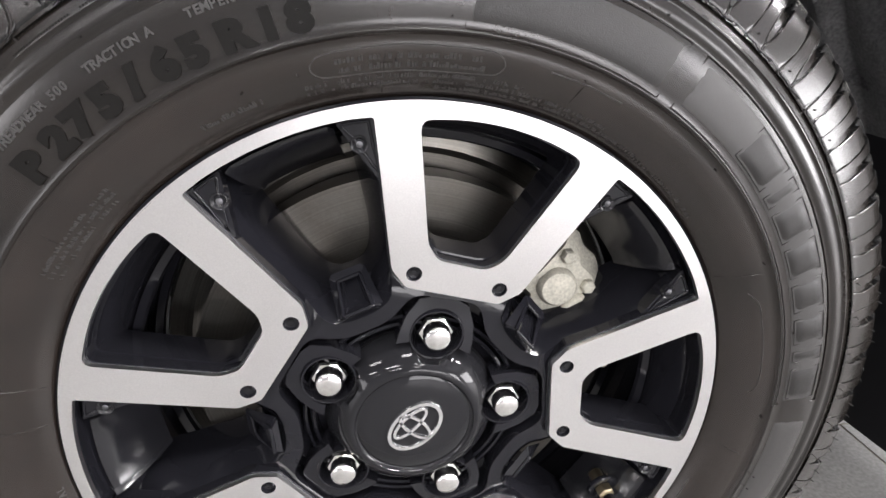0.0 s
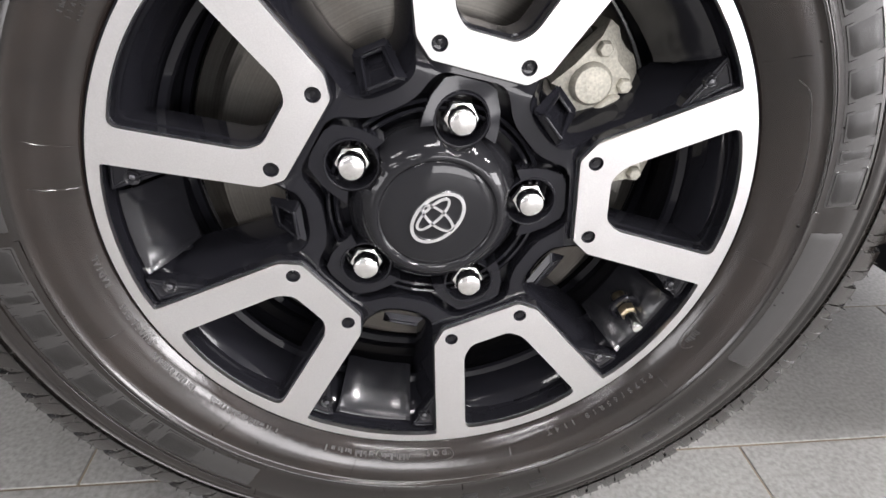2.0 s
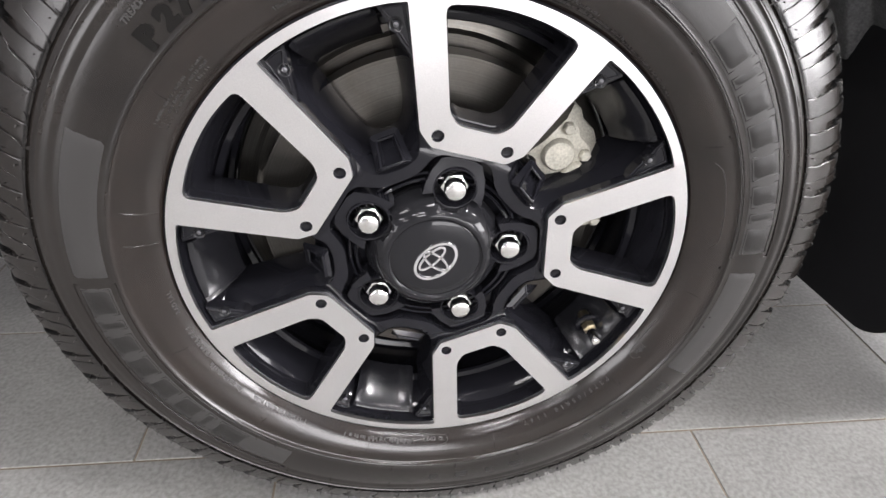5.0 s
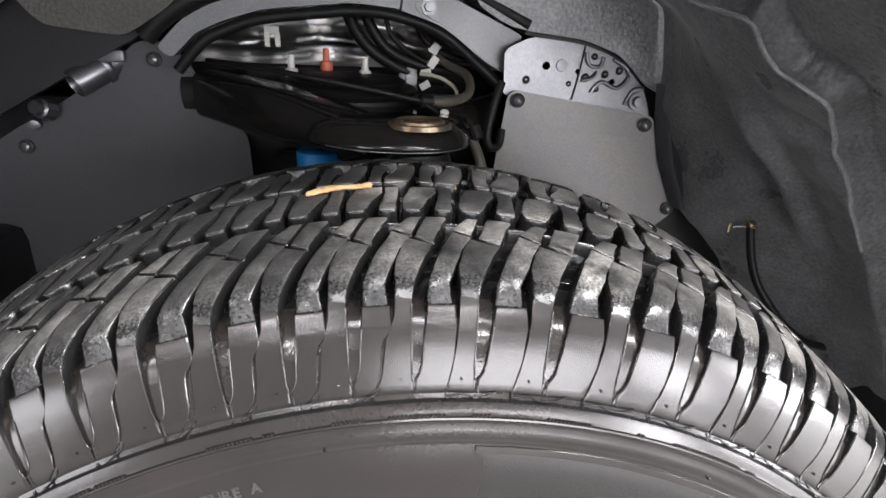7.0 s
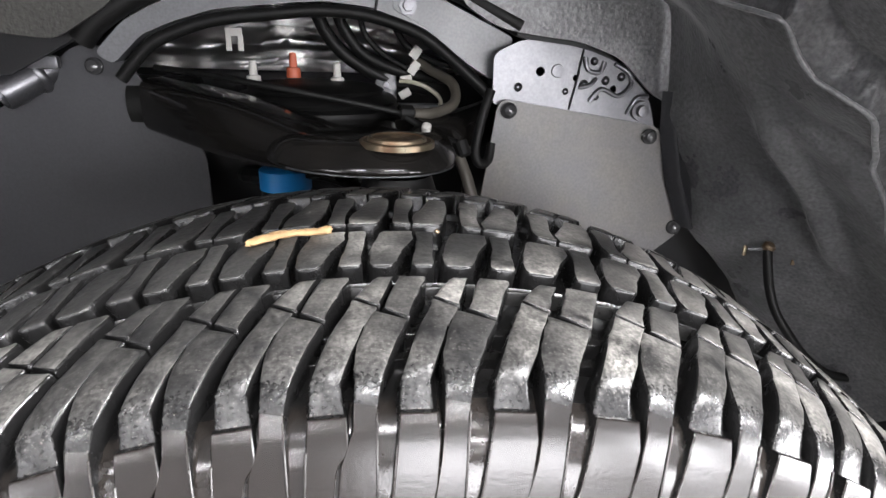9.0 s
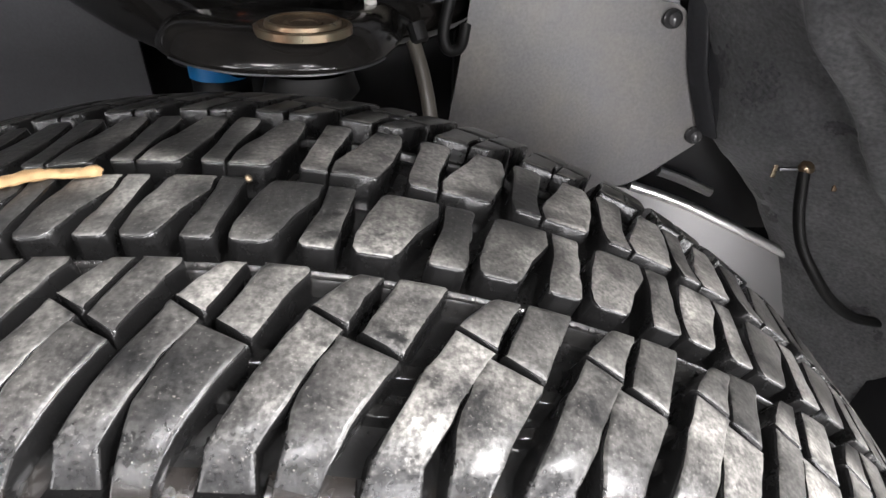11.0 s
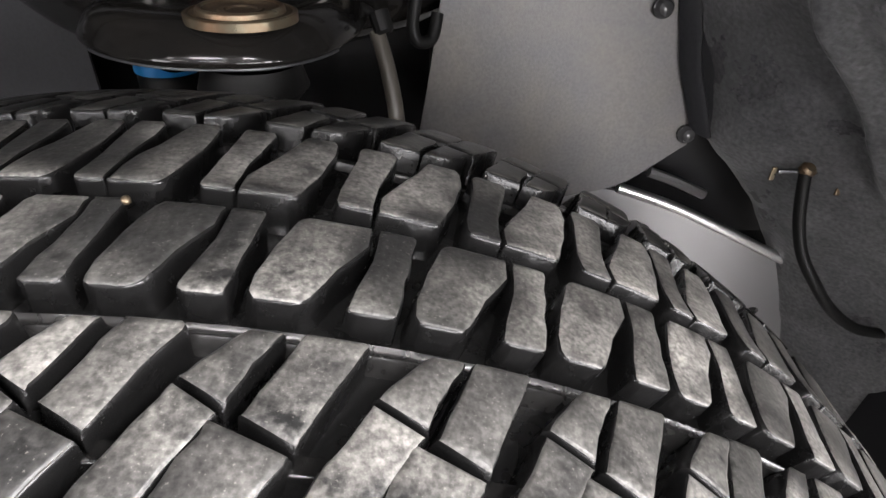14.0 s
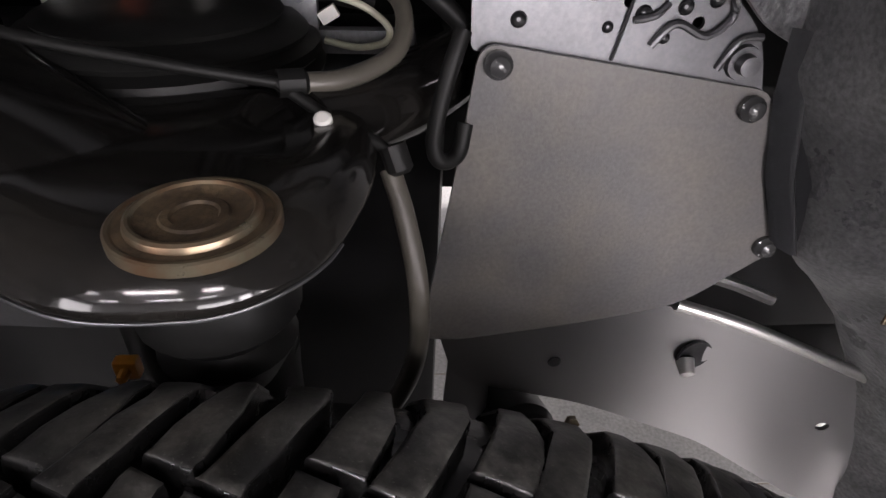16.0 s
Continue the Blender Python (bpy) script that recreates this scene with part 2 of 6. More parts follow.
WOOD = material("dry_twig", (0.42, 0.27, 0.13), 0.7, stain=0.4, stain_scale=200, bump=0.0003, bump_scale=400)
TILE = material("grey_tile", (0.255, 0.25, 0.242), 0.34, stain=0.36, stain_scale=4.5, stain_rough=0.75, grain=0.2, grain_scale=160, bump=0.0003, bump_scale=140, vary=0.5)
GROUT = material("grout", (0.20, 0.165, 0.125), 0.8, stain=0.2)
PALE = material("pale_wall_paint", (0.62, 0.62, 0.62), 0.7, stain=0.05, stain_scale=2)
WALL = material("wall_paint", (0.30, 0.30, 0.31), 0.7, stain=0.05, stain_scale=2)
BODY = material("grey_car_paint", (0.13, 0.13, 0.135), 0.25, metal=0.4, coat=0.6, rough_var=0.02)
# mud flap plastic; also the black of shade backing and painted holes
MUD = material("mudguard_plastic", (0.009, 0.009, 0.010), 0.42, spec=0.28, bump=0.0002, stain=0.2)

# ---- mesh helpers ----
ZC = 0.395  # height of the wheel's axis
AX = Matrix.Translation((0, 0, ZC))


def thing(name, at, label, category, group="", kind=""):
    e = new(name)
    e.empty_display_size = 0.05
    e.matrix_basis = Matrix.Translation(at)
    return tagged(e, label, category, group, kind)


def part(name, bm, mat, parent=None, label="", smooth=None, kind=""):
    """Links a bmesh, laid out in world metres, as one mesh object under a thing or a part."""
    me = bpy.data.meshes.new(name)
    if smooth is not None:
        bmesh.ops.recalc_face_normals(bm, faces=bm.faces)
        for f in bm.faces:
            f.smooth = True
        lim = radians(smooth)
        for e in bm.edges:
            if len(e.link_faces) == 2 and e.calc_face_angle(0) > lim:
                e.smooth = False
    bm.to_mesh(me)
    bm.free()
    for mm in (mat if isinstance(mat, (list, tuple)) else [mat]):
        me.materials.append(mm)
    ob = new(name, me)
    put(ob, parent)
    return tagged(ob, label, kind=kind)


def put(ob, parent):
    if parent is not None:
        ob.parent = parent
        if parent.type == "EMPTY":
            ob.matrix_parent_inverse = parent.matrix_basis.inverted()
        else:
            ob.matrix_parent_inverse = parent.matrix_basis.inverted() if parent.parent is None else Matrix()


def lathe(profile, steps=96, bm=None, closed=False, centre=True):
    """Turns a profile of (y, r) round the wheel's axis."""
    bm = bm or bmesh.new()
    rings = []
    for y, r in profile:
        if r < 1e-6:
            rings.append([bm.verts.new((0, y, ZC))] * steps)
        else:
            rings.append([bm.verts.new((r * math.sin(2 * math.pi * i / steps), y, ZC + r * math.cos(2 * math.pi * i / steps))) for i in range(steps)])
    pairs = list(zip(rings, rings[1:])) + ([(rings[-1], rings[0])] if closed else [])
    for a, b in pairs:
        for i in range(steps):
            j = (i + 1) % steps
            vs = list(dict.fromkeys((a[i], a[j], b[j], b[i])))
            if len(vs) > 2:
                bm.faces.new(vs)
    return bm


def turned(profile, at, axis, steps=24, bm=None):
    """Turns a profile of (distance along axis, r) round any axis from the point at."""
    bm = bm or bmesh.new()
    q = Vector(axis).normalized().to_track_quat("Z", "Y").to_matrix()
    rings = []
    for d, r in profile:
        if r < 1e-6:
            rings.append([bm.verts.new(Vector(at) + q @ Vector((0, 0, d)))] * steps)
        else:
            rings.append([bm.verts.new(Vector(at) + q @ Vector((r * math.cos(2 * math.pi * i / steps), r * math.sin(2 * math.pi * i / steps), d))) for i in range(steps)])
    for a, b in zip(rings, rings[1:]):
        for i in range(steps):
            j = (i + 1) % steps
            vs = list(dict.fromkeys((a[i], a[j], b[j], b[i])))
            if len(vs) > 2:
                bm.faces.new(vs)
    return bm


def tube(points, radius, steps=10, bm=None, smoothing=6, flat=1.0):
    """A round tube along a smooth curve through the points."""
    bm = bm or bmesh.new()
    pts = [Vector(p) for p in points]
    line = []
    for k in range(len(pts) - 1):
        p0, p1, p2, p3 = pts[max(k - 1, 0)], pts[k], pts[k + 1], pts[min(k + 2, len(pts) - 1)]
        for s in range(smoothing):
            t = s / smoothing
            line.append(0.5 * ((2 * p1) + (p2 - p0) * t + (2 * p0 - 5 * p1 + 4 * p2 - p3) * t * t + (3 * p1 - p0 - 3 * p2 + p3) * t ** 3))
    line.append(pts[-1])
    rings = []
    up = Vector((0.1, 0.2, 1)).normalized()
    for k, p in enumerate(line):
        d = (line[min(k + 1, len(line) - 1)] - line[max(k - 1, 0)]).normalized()
        a = d.cross(up).normalized()
        b = a.cross(d)
        rings.append([bm.verts.new(p + radius * (math.cos(2 * math.pi * i / steps) * a + flat * math.sin(2 * math.pi * i / steps) * b)) for i in range(steps)])
    for r0, r1 in zip(rings, rings[1:]):
        for i in range(steps):
            bm.faces.new((r0[i], r0[(i + 1) % steps], r1[(i + 1) % steps], r1[i]))
    bm.faces.new(rings[0][::-1])
    bm.faces.new(rings[-1])
    return bm


def box(lo, hi, bevel=0.0, bm=None, seg=2):
    bm = bm or bmesh.new()
    made = bmesh.ops.create_cube(bm, size=1.0)["verts"]
    c = [(a + b) / 2 for a, b in zip(lo, hi)]
    for v in made:
        v.co = Vector([c[k] + v.co[k] * (hi[k] - lo[k]) for k in range(3)])
    if bevel:
        es = list({e for v in made for e in v.link_edges})
        bmesh.ops.bevel(bm, geom=es, offset=bevel, segments=seg, affect="EDGES", profile=0.6)
    return bm


def rounded(corners, radius, seg=5):
    """Rounds the corners of a 2D outline."""
    out = []
    n = len(corners)
    for k in range(n):
        p, a, b = Vector(corners[k]), Vector(corners[k - 1]), Vector(corners[(k + 1) % n])
        r = radius[k] if isinstance(radius, (list, tuple)) else radius
        da, db = (a - p), (b - p)
        r1 = min(r, da.length * 0.45, db.length * 0.45)
        if r1 < 1e-6:
            out.append(tuple(p))
            continue
        s, e = p + da.normalized() * r1, p + db.normalized() * r1
        for i in range(seg + 1):
            t = i / seg
            out.append(tuple((1 - t) ** 2 * s + 2 * t * (1 - t) * p + t * t * e))
    return out


def plate(outline, place, thick, holes=(), bevel=0.0, bm=None):
    """A flat plate from a 2D outline with holes. place maps (u, v, depth) to the world."""
    bm = bm or bmesh.new()
    edges = []
    for loop in (outline, *holes):
        vs = [bm.verts.new((u, v, 0)) for u, v in loop]
        edges += [bm.edges.new((vs[i], vs[(i + 1) % len(vs)])) for i in range(len(vs))]
    bmesh.ops.triangle_fill(bm, use_beauty=True, use_dissolve=False, edges=edges, normal=(0, 0, 1))
    front = list(bm.faces)
    rim = [e for e in bm.edges if len(e.link_faces) == 1]
    back = bmesh.ops.extrude_face_region(bm, geom=front)["geom"]
    moved = [g for g in back if isinstance(g, bmesh.types.BMVert)]
    for v in moved:
        v.co.z += thick
    if bevel:
        es = [e for e in bm.edges if e.is_manifold and e.calc_face_angle(0) > 1.2 and all(v.co.z < thick * 0.5 for v in e.verts)]
        bmesh.ops.bevel(bm, geom=es, offset=bevel, segments=2, affect="EDGES", profile=0.5)
    for v in bm.verts:
        v.co = Vector(place(*v.co))
    bmesh.ops.recalc_face_normals(bm, faces=bm.faces)
    return bm


def at_angle(r, deg, y):
    return Vector((r * math.sin(radians(deg)), y, ZC + r * math.cos(radians(deg))))


# ---- structure: showroom ----
def plain_wall(name, lo, hi, mat):
    bm = box(lo, hi)
    return tagged(part(name, bm, mat), "plain grey painted wall closing the showroom", "wall", kind="structure")


plain_wall("wall_north", (-7.2, 5.9, 0), (9.2, 6.0, 3.6), WALL)
plain_wall("wall_south", (-7.2, -8.1, 0), (9.2, -8.0, 3.6), WALL)
# unseen; paler than the other walls, to throw light from the right
plain_wall("wall_east", (9.1, -8.0, 0), (9.2, 5.9, 3.6), PALE)
plain_wall("wall_west", (-7.2, -8.0, 0), (-7.1, 5.9, 3.6), WALL)
tagged(part("ceiling", box((-7.2, -8.1, 3.6), (9.2, 6.0, 3.7)), WALL), "plain grey showroom ceiling", "ceiling", kind="structure")
floor = tagged(part("floor", box((-7.2, -8.1, -0.1), (9.2, 6.0, -0.0015)), GROUT),
               "matt grey rectangular floor tiles with thin brownish grout", "floor", kind="structure")

# frames and housings added out of view round the wall lights and ceiling lamps
for n, (wx, wy, wide, high, wz, watts, face) in enumerate(WALL_LIGHTS):
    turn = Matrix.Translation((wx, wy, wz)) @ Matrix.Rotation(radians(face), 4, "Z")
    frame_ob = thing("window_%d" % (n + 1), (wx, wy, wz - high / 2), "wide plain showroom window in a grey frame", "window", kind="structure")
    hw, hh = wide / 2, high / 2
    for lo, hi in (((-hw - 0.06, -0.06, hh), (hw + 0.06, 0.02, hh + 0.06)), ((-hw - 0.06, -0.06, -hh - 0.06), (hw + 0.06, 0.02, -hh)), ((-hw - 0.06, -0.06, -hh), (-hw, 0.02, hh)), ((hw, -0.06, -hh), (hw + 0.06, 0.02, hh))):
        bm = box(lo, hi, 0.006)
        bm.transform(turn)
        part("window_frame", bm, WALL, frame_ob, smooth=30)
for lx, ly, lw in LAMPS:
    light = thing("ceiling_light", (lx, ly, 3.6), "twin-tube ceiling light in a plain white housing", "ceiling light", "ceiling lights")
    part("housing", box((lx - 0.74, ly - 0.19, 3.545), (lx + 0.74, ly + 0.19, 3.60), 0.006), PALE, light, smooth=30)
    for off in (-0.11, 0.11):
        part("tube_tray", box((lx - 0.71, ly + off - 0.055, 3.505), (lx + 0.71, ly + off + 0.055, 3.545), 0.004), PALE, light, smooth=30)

# ---- wheel: tyre ----
wheel = thing("wheel", (0, 0.100, 0), "glossy black and machined alloy truck wheel with a dressed all-terrain tyre", "wheel")
YM = 0.100  # tyre's middle plane
# outer skin of tread and shoulder: (y, r)
SKIN = [(0.100, 0.4088), (0.085, 0.4074), (0.070, 0.4054), (0.060, 0.4043), (0.044, 0.4022), (0.030, 0.4000), (0.015, 0.3972), (0.006, 0.3945), (-0.002, 0.3905), (-0.0075, 0.3860), (-0.0118, 0.3800),
        (-0.0150, 0.3735), (-0.0180, 0.3660), (-0.0212, 0.3570), (-0.0238, 0.3485), (-0.0249, 0.3455)]
DEEP = [(0.100, 0.0120), (0.001, 0.0120), (-0.0045, 0.0105), (-0.0085, 0.0080), (-0.0118, 0.0048), (-0.0150, 0.0024), (-0.0180, 0.0013), (-0.0225, 0.0010), (-0.0249, 0.0007)]
SY = np.array([p[0] for p in SKIN])[::-1]
SR = np.array([p[1] for p in SKIN])[::-1]
DY = np.array([p[0] for p in DEEP])[::-1]
DD = np.array([p[1] for p in DEEP])[::-1]


def lift(y):
    """Raises the tread's inner half above the outer half's mirror image, to fit the camera's view."""
    w = min(1.0, max(0.0, (y - YM) / 0.050))
    return 0.0065 * w * w * (3 - 2 * w)


def skin(y, depth=0.0):
    """Point (y, r) on the tyre's outer skin, sunk by depth along its normal."""
    ym = min(y, 2 * YM - y)
    r = float(np.interp(ym, SY, SR))
    e = 0.003
    slope = (float(np.interp(ym + e, SY, SR)) - float(np.interp(ym - e, SY, SR))) / (2 * e)
    if ym > 0.06:
        slope = 0.0
    ny, nr = -slope, 1.0
    q = math.hypot(ny, nr)
    ny, nr = ny / q, nr / q
    yy, rr = ym - ny * depth, r - nr * depth
    return (yy if y <= YM else 2 * YM - yy), rr + lift(y)


def deep(y):
    return float(np.interp(min(y, 2 * YM - y), DY, DD))


def flatten(bm):
    for v in bm.verts:
        if v.co.z < 0.0008:
            v.co.z = 0.0008
    return bm


base_ys = [p[0] for p in SKIN]
outer_half = [skin(y, deep(y)) for y in base_ys]
# side wall: rim ledge, moulded rings, bulge and bead
side = [(-0.0258, 0.3432), (-0.0274, 0.3385), (-0.0283, 0.3368), (-0.0295, 0.3366), (-0.0298, 0.3358), (-0.0287, 0.3347), (-0.0286, 0.3330), (-0.0297, 0.3305), (-0.0303, 0.3275), (-0.0300, 0.3252), (-0.0292, 0.3238), (-0.0296, 0.3226),
        (-0.0312, 0.3120), (-0.0316, 0.3020), (-0.0310, 0.2920), (-0.0301, 0.2865), (-0.0307, 0.2856), (-0.0306, 0.2846), (-0.0296, 0.2838), (-0.0274, 0.2824), (-0.0264, 0.2806), (-0.0264, 0.2785), (-0.0262, 0.2735),
        (-0.0225, 0.2655), (-0.0170, 0.2575), (-0.0108, 0.2505), (-0.0060, 0.2472), (-0.0020, 0.2445), (0.0080, 0.2400)]
prof = outer_half + side
inner = [skin(2 * YM - y, deep(y)) for y in base_ys[1:]] + [(2 * YM - y, r) for y, r in side]
bm = lathe(inner[::-1] + prof, 288)
for f in bm.faces:
    m = f.calc_center_median()
    away = math.hypot(m.x, m.z - ZC)
    f.material_index = 1 if away > 0.379 else 2 if away < 0.2838 else 0
tyre = part("tyre", flatten(bm), [RUBBER, TREAD_SIDE, BEAD], wheel, "black dressed rubber truck tyre with dusty tread", smooth=50)

part("groove_rib", lathe([(0.0500, 0.3890), (0.0508, 0.3958), (0.0514, 0.3966), (0.0522, 0.3960), (0.0530, 0.3956), (0.0540, 0.3960), (0.0548, 0.3970), (0.0555, 0.3964), (0.0562, 0.3890)], 200), GROOVE, tyre, smooth=60)
part("groove_rib", lathe([(0.1385, 0.3930), (0.1393, 0.4004), (0.1400, 0.4012), (0.1412, 0.4006), (0.1426, 0.4012), (0.1433, 0.4005), (0.1439, 0.3930)], 200), GROOVE, tyre, smooth=60)

# three lengths of pitch, shuffled round the tread as on a real tyre; each number picks a length
PITCH = (4.25, 4.95, 5.65)
order = [1] * 4 + [0] * 4 + [1, 2, 2, 2, 1, 2, 2, 2]
fill = [0] * 17 + [1] * 18 + [2] * 17
random.Random(5).shuffle(fill)
order += fill + [1, 2, 2, 2]
starts = [-34.0]
for q in order:
    starts.append(starts[-1] + PITCH[q] * 360.0 / sum(PITCH[k] for k in order))


def block_mesh(name, y0, y1, left, right, size, skew0=0.0, skew1=0.0, dip=0.0, rows=5, shift=0.0, top=None, low=0.0, rounded=()):
    """A tread block between two edges given as (y, degrees) lines about the wheel's centre, with rounded, slightly uneven edges; the worn top takes the second material."""
    rng = random.Random(name + str(size) + str(y0) + str(left[0][1]))
    k = PITCH[size] / 5.6
    ly, la = [p[0] for p in left], [p[1] * k + shift for p in left]
    ry, ra = [p[0] for p in right], [p[1] * k + shift for p in right]
    rnd = min(0.0027, (y1 - y0) * 0.18)
    ys = [y0 + rnd * q for q in (0.0, 0.12, 0.4, 1.0)] + [y0 + rnd + (y1 - y0 - 2 * rnd) * j / (rows + 1) for j in range(1, rows + 1)] + [y1 - rnd * q for q in (1.0, 0.4, 0.12, 0.0)]
    n, cols = len(ys), (0.0, 0.035, 0.12, 0.5, 0.88, 0.965, 1.0)
    fall = {0: 0.0017, 1: 0.0005, 2: 0.0001}
    arc = min(rnd, 0.0065 * 0.4 * abs(float(np.interp((y0 + y1) / 2, ry, ra) - np.interp((y0 + y1) / 2, ly, la))))

    def corner(y, side_of):
        """Degrees by which a rounded corner of the plan draws a side in."""
        e = min(y - y0 if "front_" + side_of in rounded else 9, y1 - y if "rear_" + side_of in rounded else 9)
        if e >= arc:
            return 0.0
        return math.degrees((arc - math.sqrt(max(0.0, arc * arc - (arc - e) ** 2))) / 0.405)

    jag = [(0.0, 0.0) if y < -0.004 else (rng.uniform(-0.06, 0.06), rng.uniform(-0.06, 0.06)) for y in ys]
    verts, faces, mats = [], [], []

    def vert(y, a, d):
        yy, r = skin(y, d)
        verts.append((r * math.sin(radians(a)), yy, r * math.cos(radians(a))))
        return len(verts) - 1

    def place(j, c):
        y, w = ys[j], j / (n - 1)
        a0, a1 = float(np.interp(y, ly, la)) + jag[j][0] + corner(y, "left"), float(np.interp(y, ry, ra)) + jag[j][1] - corner(y, "right")
        return y + (skew0 * (1 - w) ** 2 + skew1 * w ** 2) * (c - 0.5), a0 + (a1 - a0) * c

    grid = []
    for j, y in enumerate(ys):
        row = []
        for i, c in enumerate(cols):
            e = min(j, n - 1 - j, i, len(cols) - 1 - i)
            yy, aa = place(j, c)
            low_down = y < -0.004
            sunk = (min(0.0004, 0.3 * deep(y)) if e == 0 else 0.0) if low_down else min(fall.get(e, 0.0), 0.55 * deep(y))
            row.append(vert(yy, aa, low + sunk + dip * min(1.0, max(0.0, (-0.002 - y) / 0.006)) + (0.0 if low_down else rng.uniform(0, 0.00015))))
        grid.append(row)
    for j in range(n - 1):
        for i in range(len(cols) - 1):
            faces.append((grid[j][i], grid[j][i + 1], grid[j + 1][i + 1], grid[j + 1][i]))
            mid = (ys[j] + ys[j + 1]) / 2
            rim = min(j if y0 > -0.004 else 1, n - 2 - j, i, len(cols) - 2 - i) == 0 and min(mid, 2 * YM - mid) > -0.003
            mats.append(0 if rim else 1 if min(mid, 2 * YM - mid) > -0.0105 else 2)
    ring = [(j, 0) for j in range(n)] + [(n - 1, i) for i in range(1, len(cols))] + [(j, len(cols) - 1) for j in range(n - 2, -1, -1)] + [(0, i) for i in range(len(cols) - 2, 0, -1)]
    # sides: nearly upright, then a foot that flares into the groove
    above = [grid[j][i] for j, i in ring]
    for share, flare in ((0.66, 0.35), (0.80, 0.55), (0.90, 1.0), (1.0, 1.25)):
        foot = []
        for j, i in ring:
            yy, aa = place(j, cols[i])
            out = (-0.10 if i == 0 else 0.10 if i == len(cols) - 1 else 0.0) * flare
            dy = (-0.0026 if j == 0 else 0.0026 if j == n - 1 else 0.0) * flare
            foot.append(vert(yy + dy, aa + out, low * (1 - share) + (deep(ys[j]) + 0.0015) * share))
        for q in range(len(ring)):
            q2 = (q + 1) % len(ring)
            faces.append((above[q2], above[q], foot[q], foot[q2]))
            mats.append(0)
        above = foot
    me = bpy.data.meshes.new(name)
    me.from_pydata(verts, [], faces)
    me.materials.append(TREAD_SIDE)
    me.materials.append(top or TREAD_TOP)
    me.materials.append(RUBBER)
    for p, m in zip(me.polygons, mats):
        p.material_index = m
    bm = bmesh.new()
    bm.from_mesh(me)
    bmesh.ops.recalc_face_normals(bm, faces=bm.faces)
    for f in bm.faces:
        f.smooth = True
    for e in bm.edges:
        e.smooth = not (len(e.link_faces) == 2 and e.calc_face_angle(0) > (0.4 if min(v.co.y for v in e.verts) < -0.009 else 1.0))
    bm.to_mesh(me)
    bm.free()
    return me


def mirror(line, shift, pivot=0.195):
    return [(pivot - y, -a + shift) for y, a in line][::-1]


# edges within one long pitch, degrees from the pitch's start against y, in rising y
LONG_L = {"a": [(-0.0249, -1.1), (-0.0225, -0.7), (-0.020, -0.35), (-0.015, -0.15), (-0.005, 0.0), (0.005, 0.0), (0.012, 0.4), (0.019, 0.85), (0.026, 1.4)],
          "b": [(-0.0249, -3.0), (-0.0235, -1.9), (-0.0225, -1.5), (-0.0182, -1.2), (-0.0170, -1.0), (-0.0155, -0.25), (-0.005, 0.0), (0.005, 0.0), (0.012, 0.4), (0.019, 0.85), (0.026, 1.4)]}
LONG_R = [(-0.0249, 1.30), (-0.0235, 1.28), (-0.0222, 1.22), (-0.015, 1.27), (-0.008, 1.38), (-0.0026, 1.70), (0.008, 2.5), (0.0147, 3.0), (0.0231, 3.6), (0.035, 4.4), (0.047, 5.35), (0.050, 5.6)]
TOP_L = [(0.020, 1.7), (0.0256, 2.0), (0.034, 2.45), (0.050, 3.35)]
SHORT_L = [(-0.0105, 2.72), (-0.0018, 2.95), (0.0072, 3.6), (0.0141, 4.1), (0.0209, 4.7), (0.0355, 5.95), (0.0386, 6.2), (0.050, 7.5)]
SHORT_R = [(-0.0105, 4.95), (-0.002, 4.65), (0.0042, 5.45), (0.0105, 5.72), (0.0192, 6.35), (0.0279, 7.1), (0.0391, 7.85), (0.050, 8.75)]
SHIELD_L = [(-0.0249, 1.37), (-0.0235, 1.37), (-0.0229, 1.55), (-0.0221, 1.85), (-0.0208, 2.12), (-0.018, 2.32), (-0.015, 2.5), (-0.0105, 2.72)]
SHIELD_R = {"a": [(-0.0249, 4.38), (-0.0225, 4.79), (-0.020, 5.14), (-0.015, 5.30), (-0.0105, 5.05)],
            "b": [(-0.0249, 2.45), (-0.0235, 3.55), (-0.0225, 3.92), (-0.0182, 4.22), (-0.0170, 4.42), (-0.0155, 5.15), (-0.0105, 5.05)]}
MID_L = [(0.056, 1.25), (0.065, 1.22), (0.076, 1.5), (0.0865, 2.1), (0.091, 2.35)]
MID_S = [(0.056, 3.0), (0.0625, 3.45), (0.072, 4.1), (0.079, 4.75), (0.0822, 5.05), (0.091, 5.12)]
MID_S2 = [(0.056, 4.4), (0.0625, 4.5), (0.071, 4.87), (0.0795, 5.2), (0.0835, 5.22), (0.091, 5.28)]
MID_R = [(0.056, 6.2), (0.061, 6.3), (0.075, 6.55), (0.088, 6.85), (0.091, 6.9)]
CROSS = 10.3
KINDS, LUGS_LONG, SHIELDS = {}, {}, {}
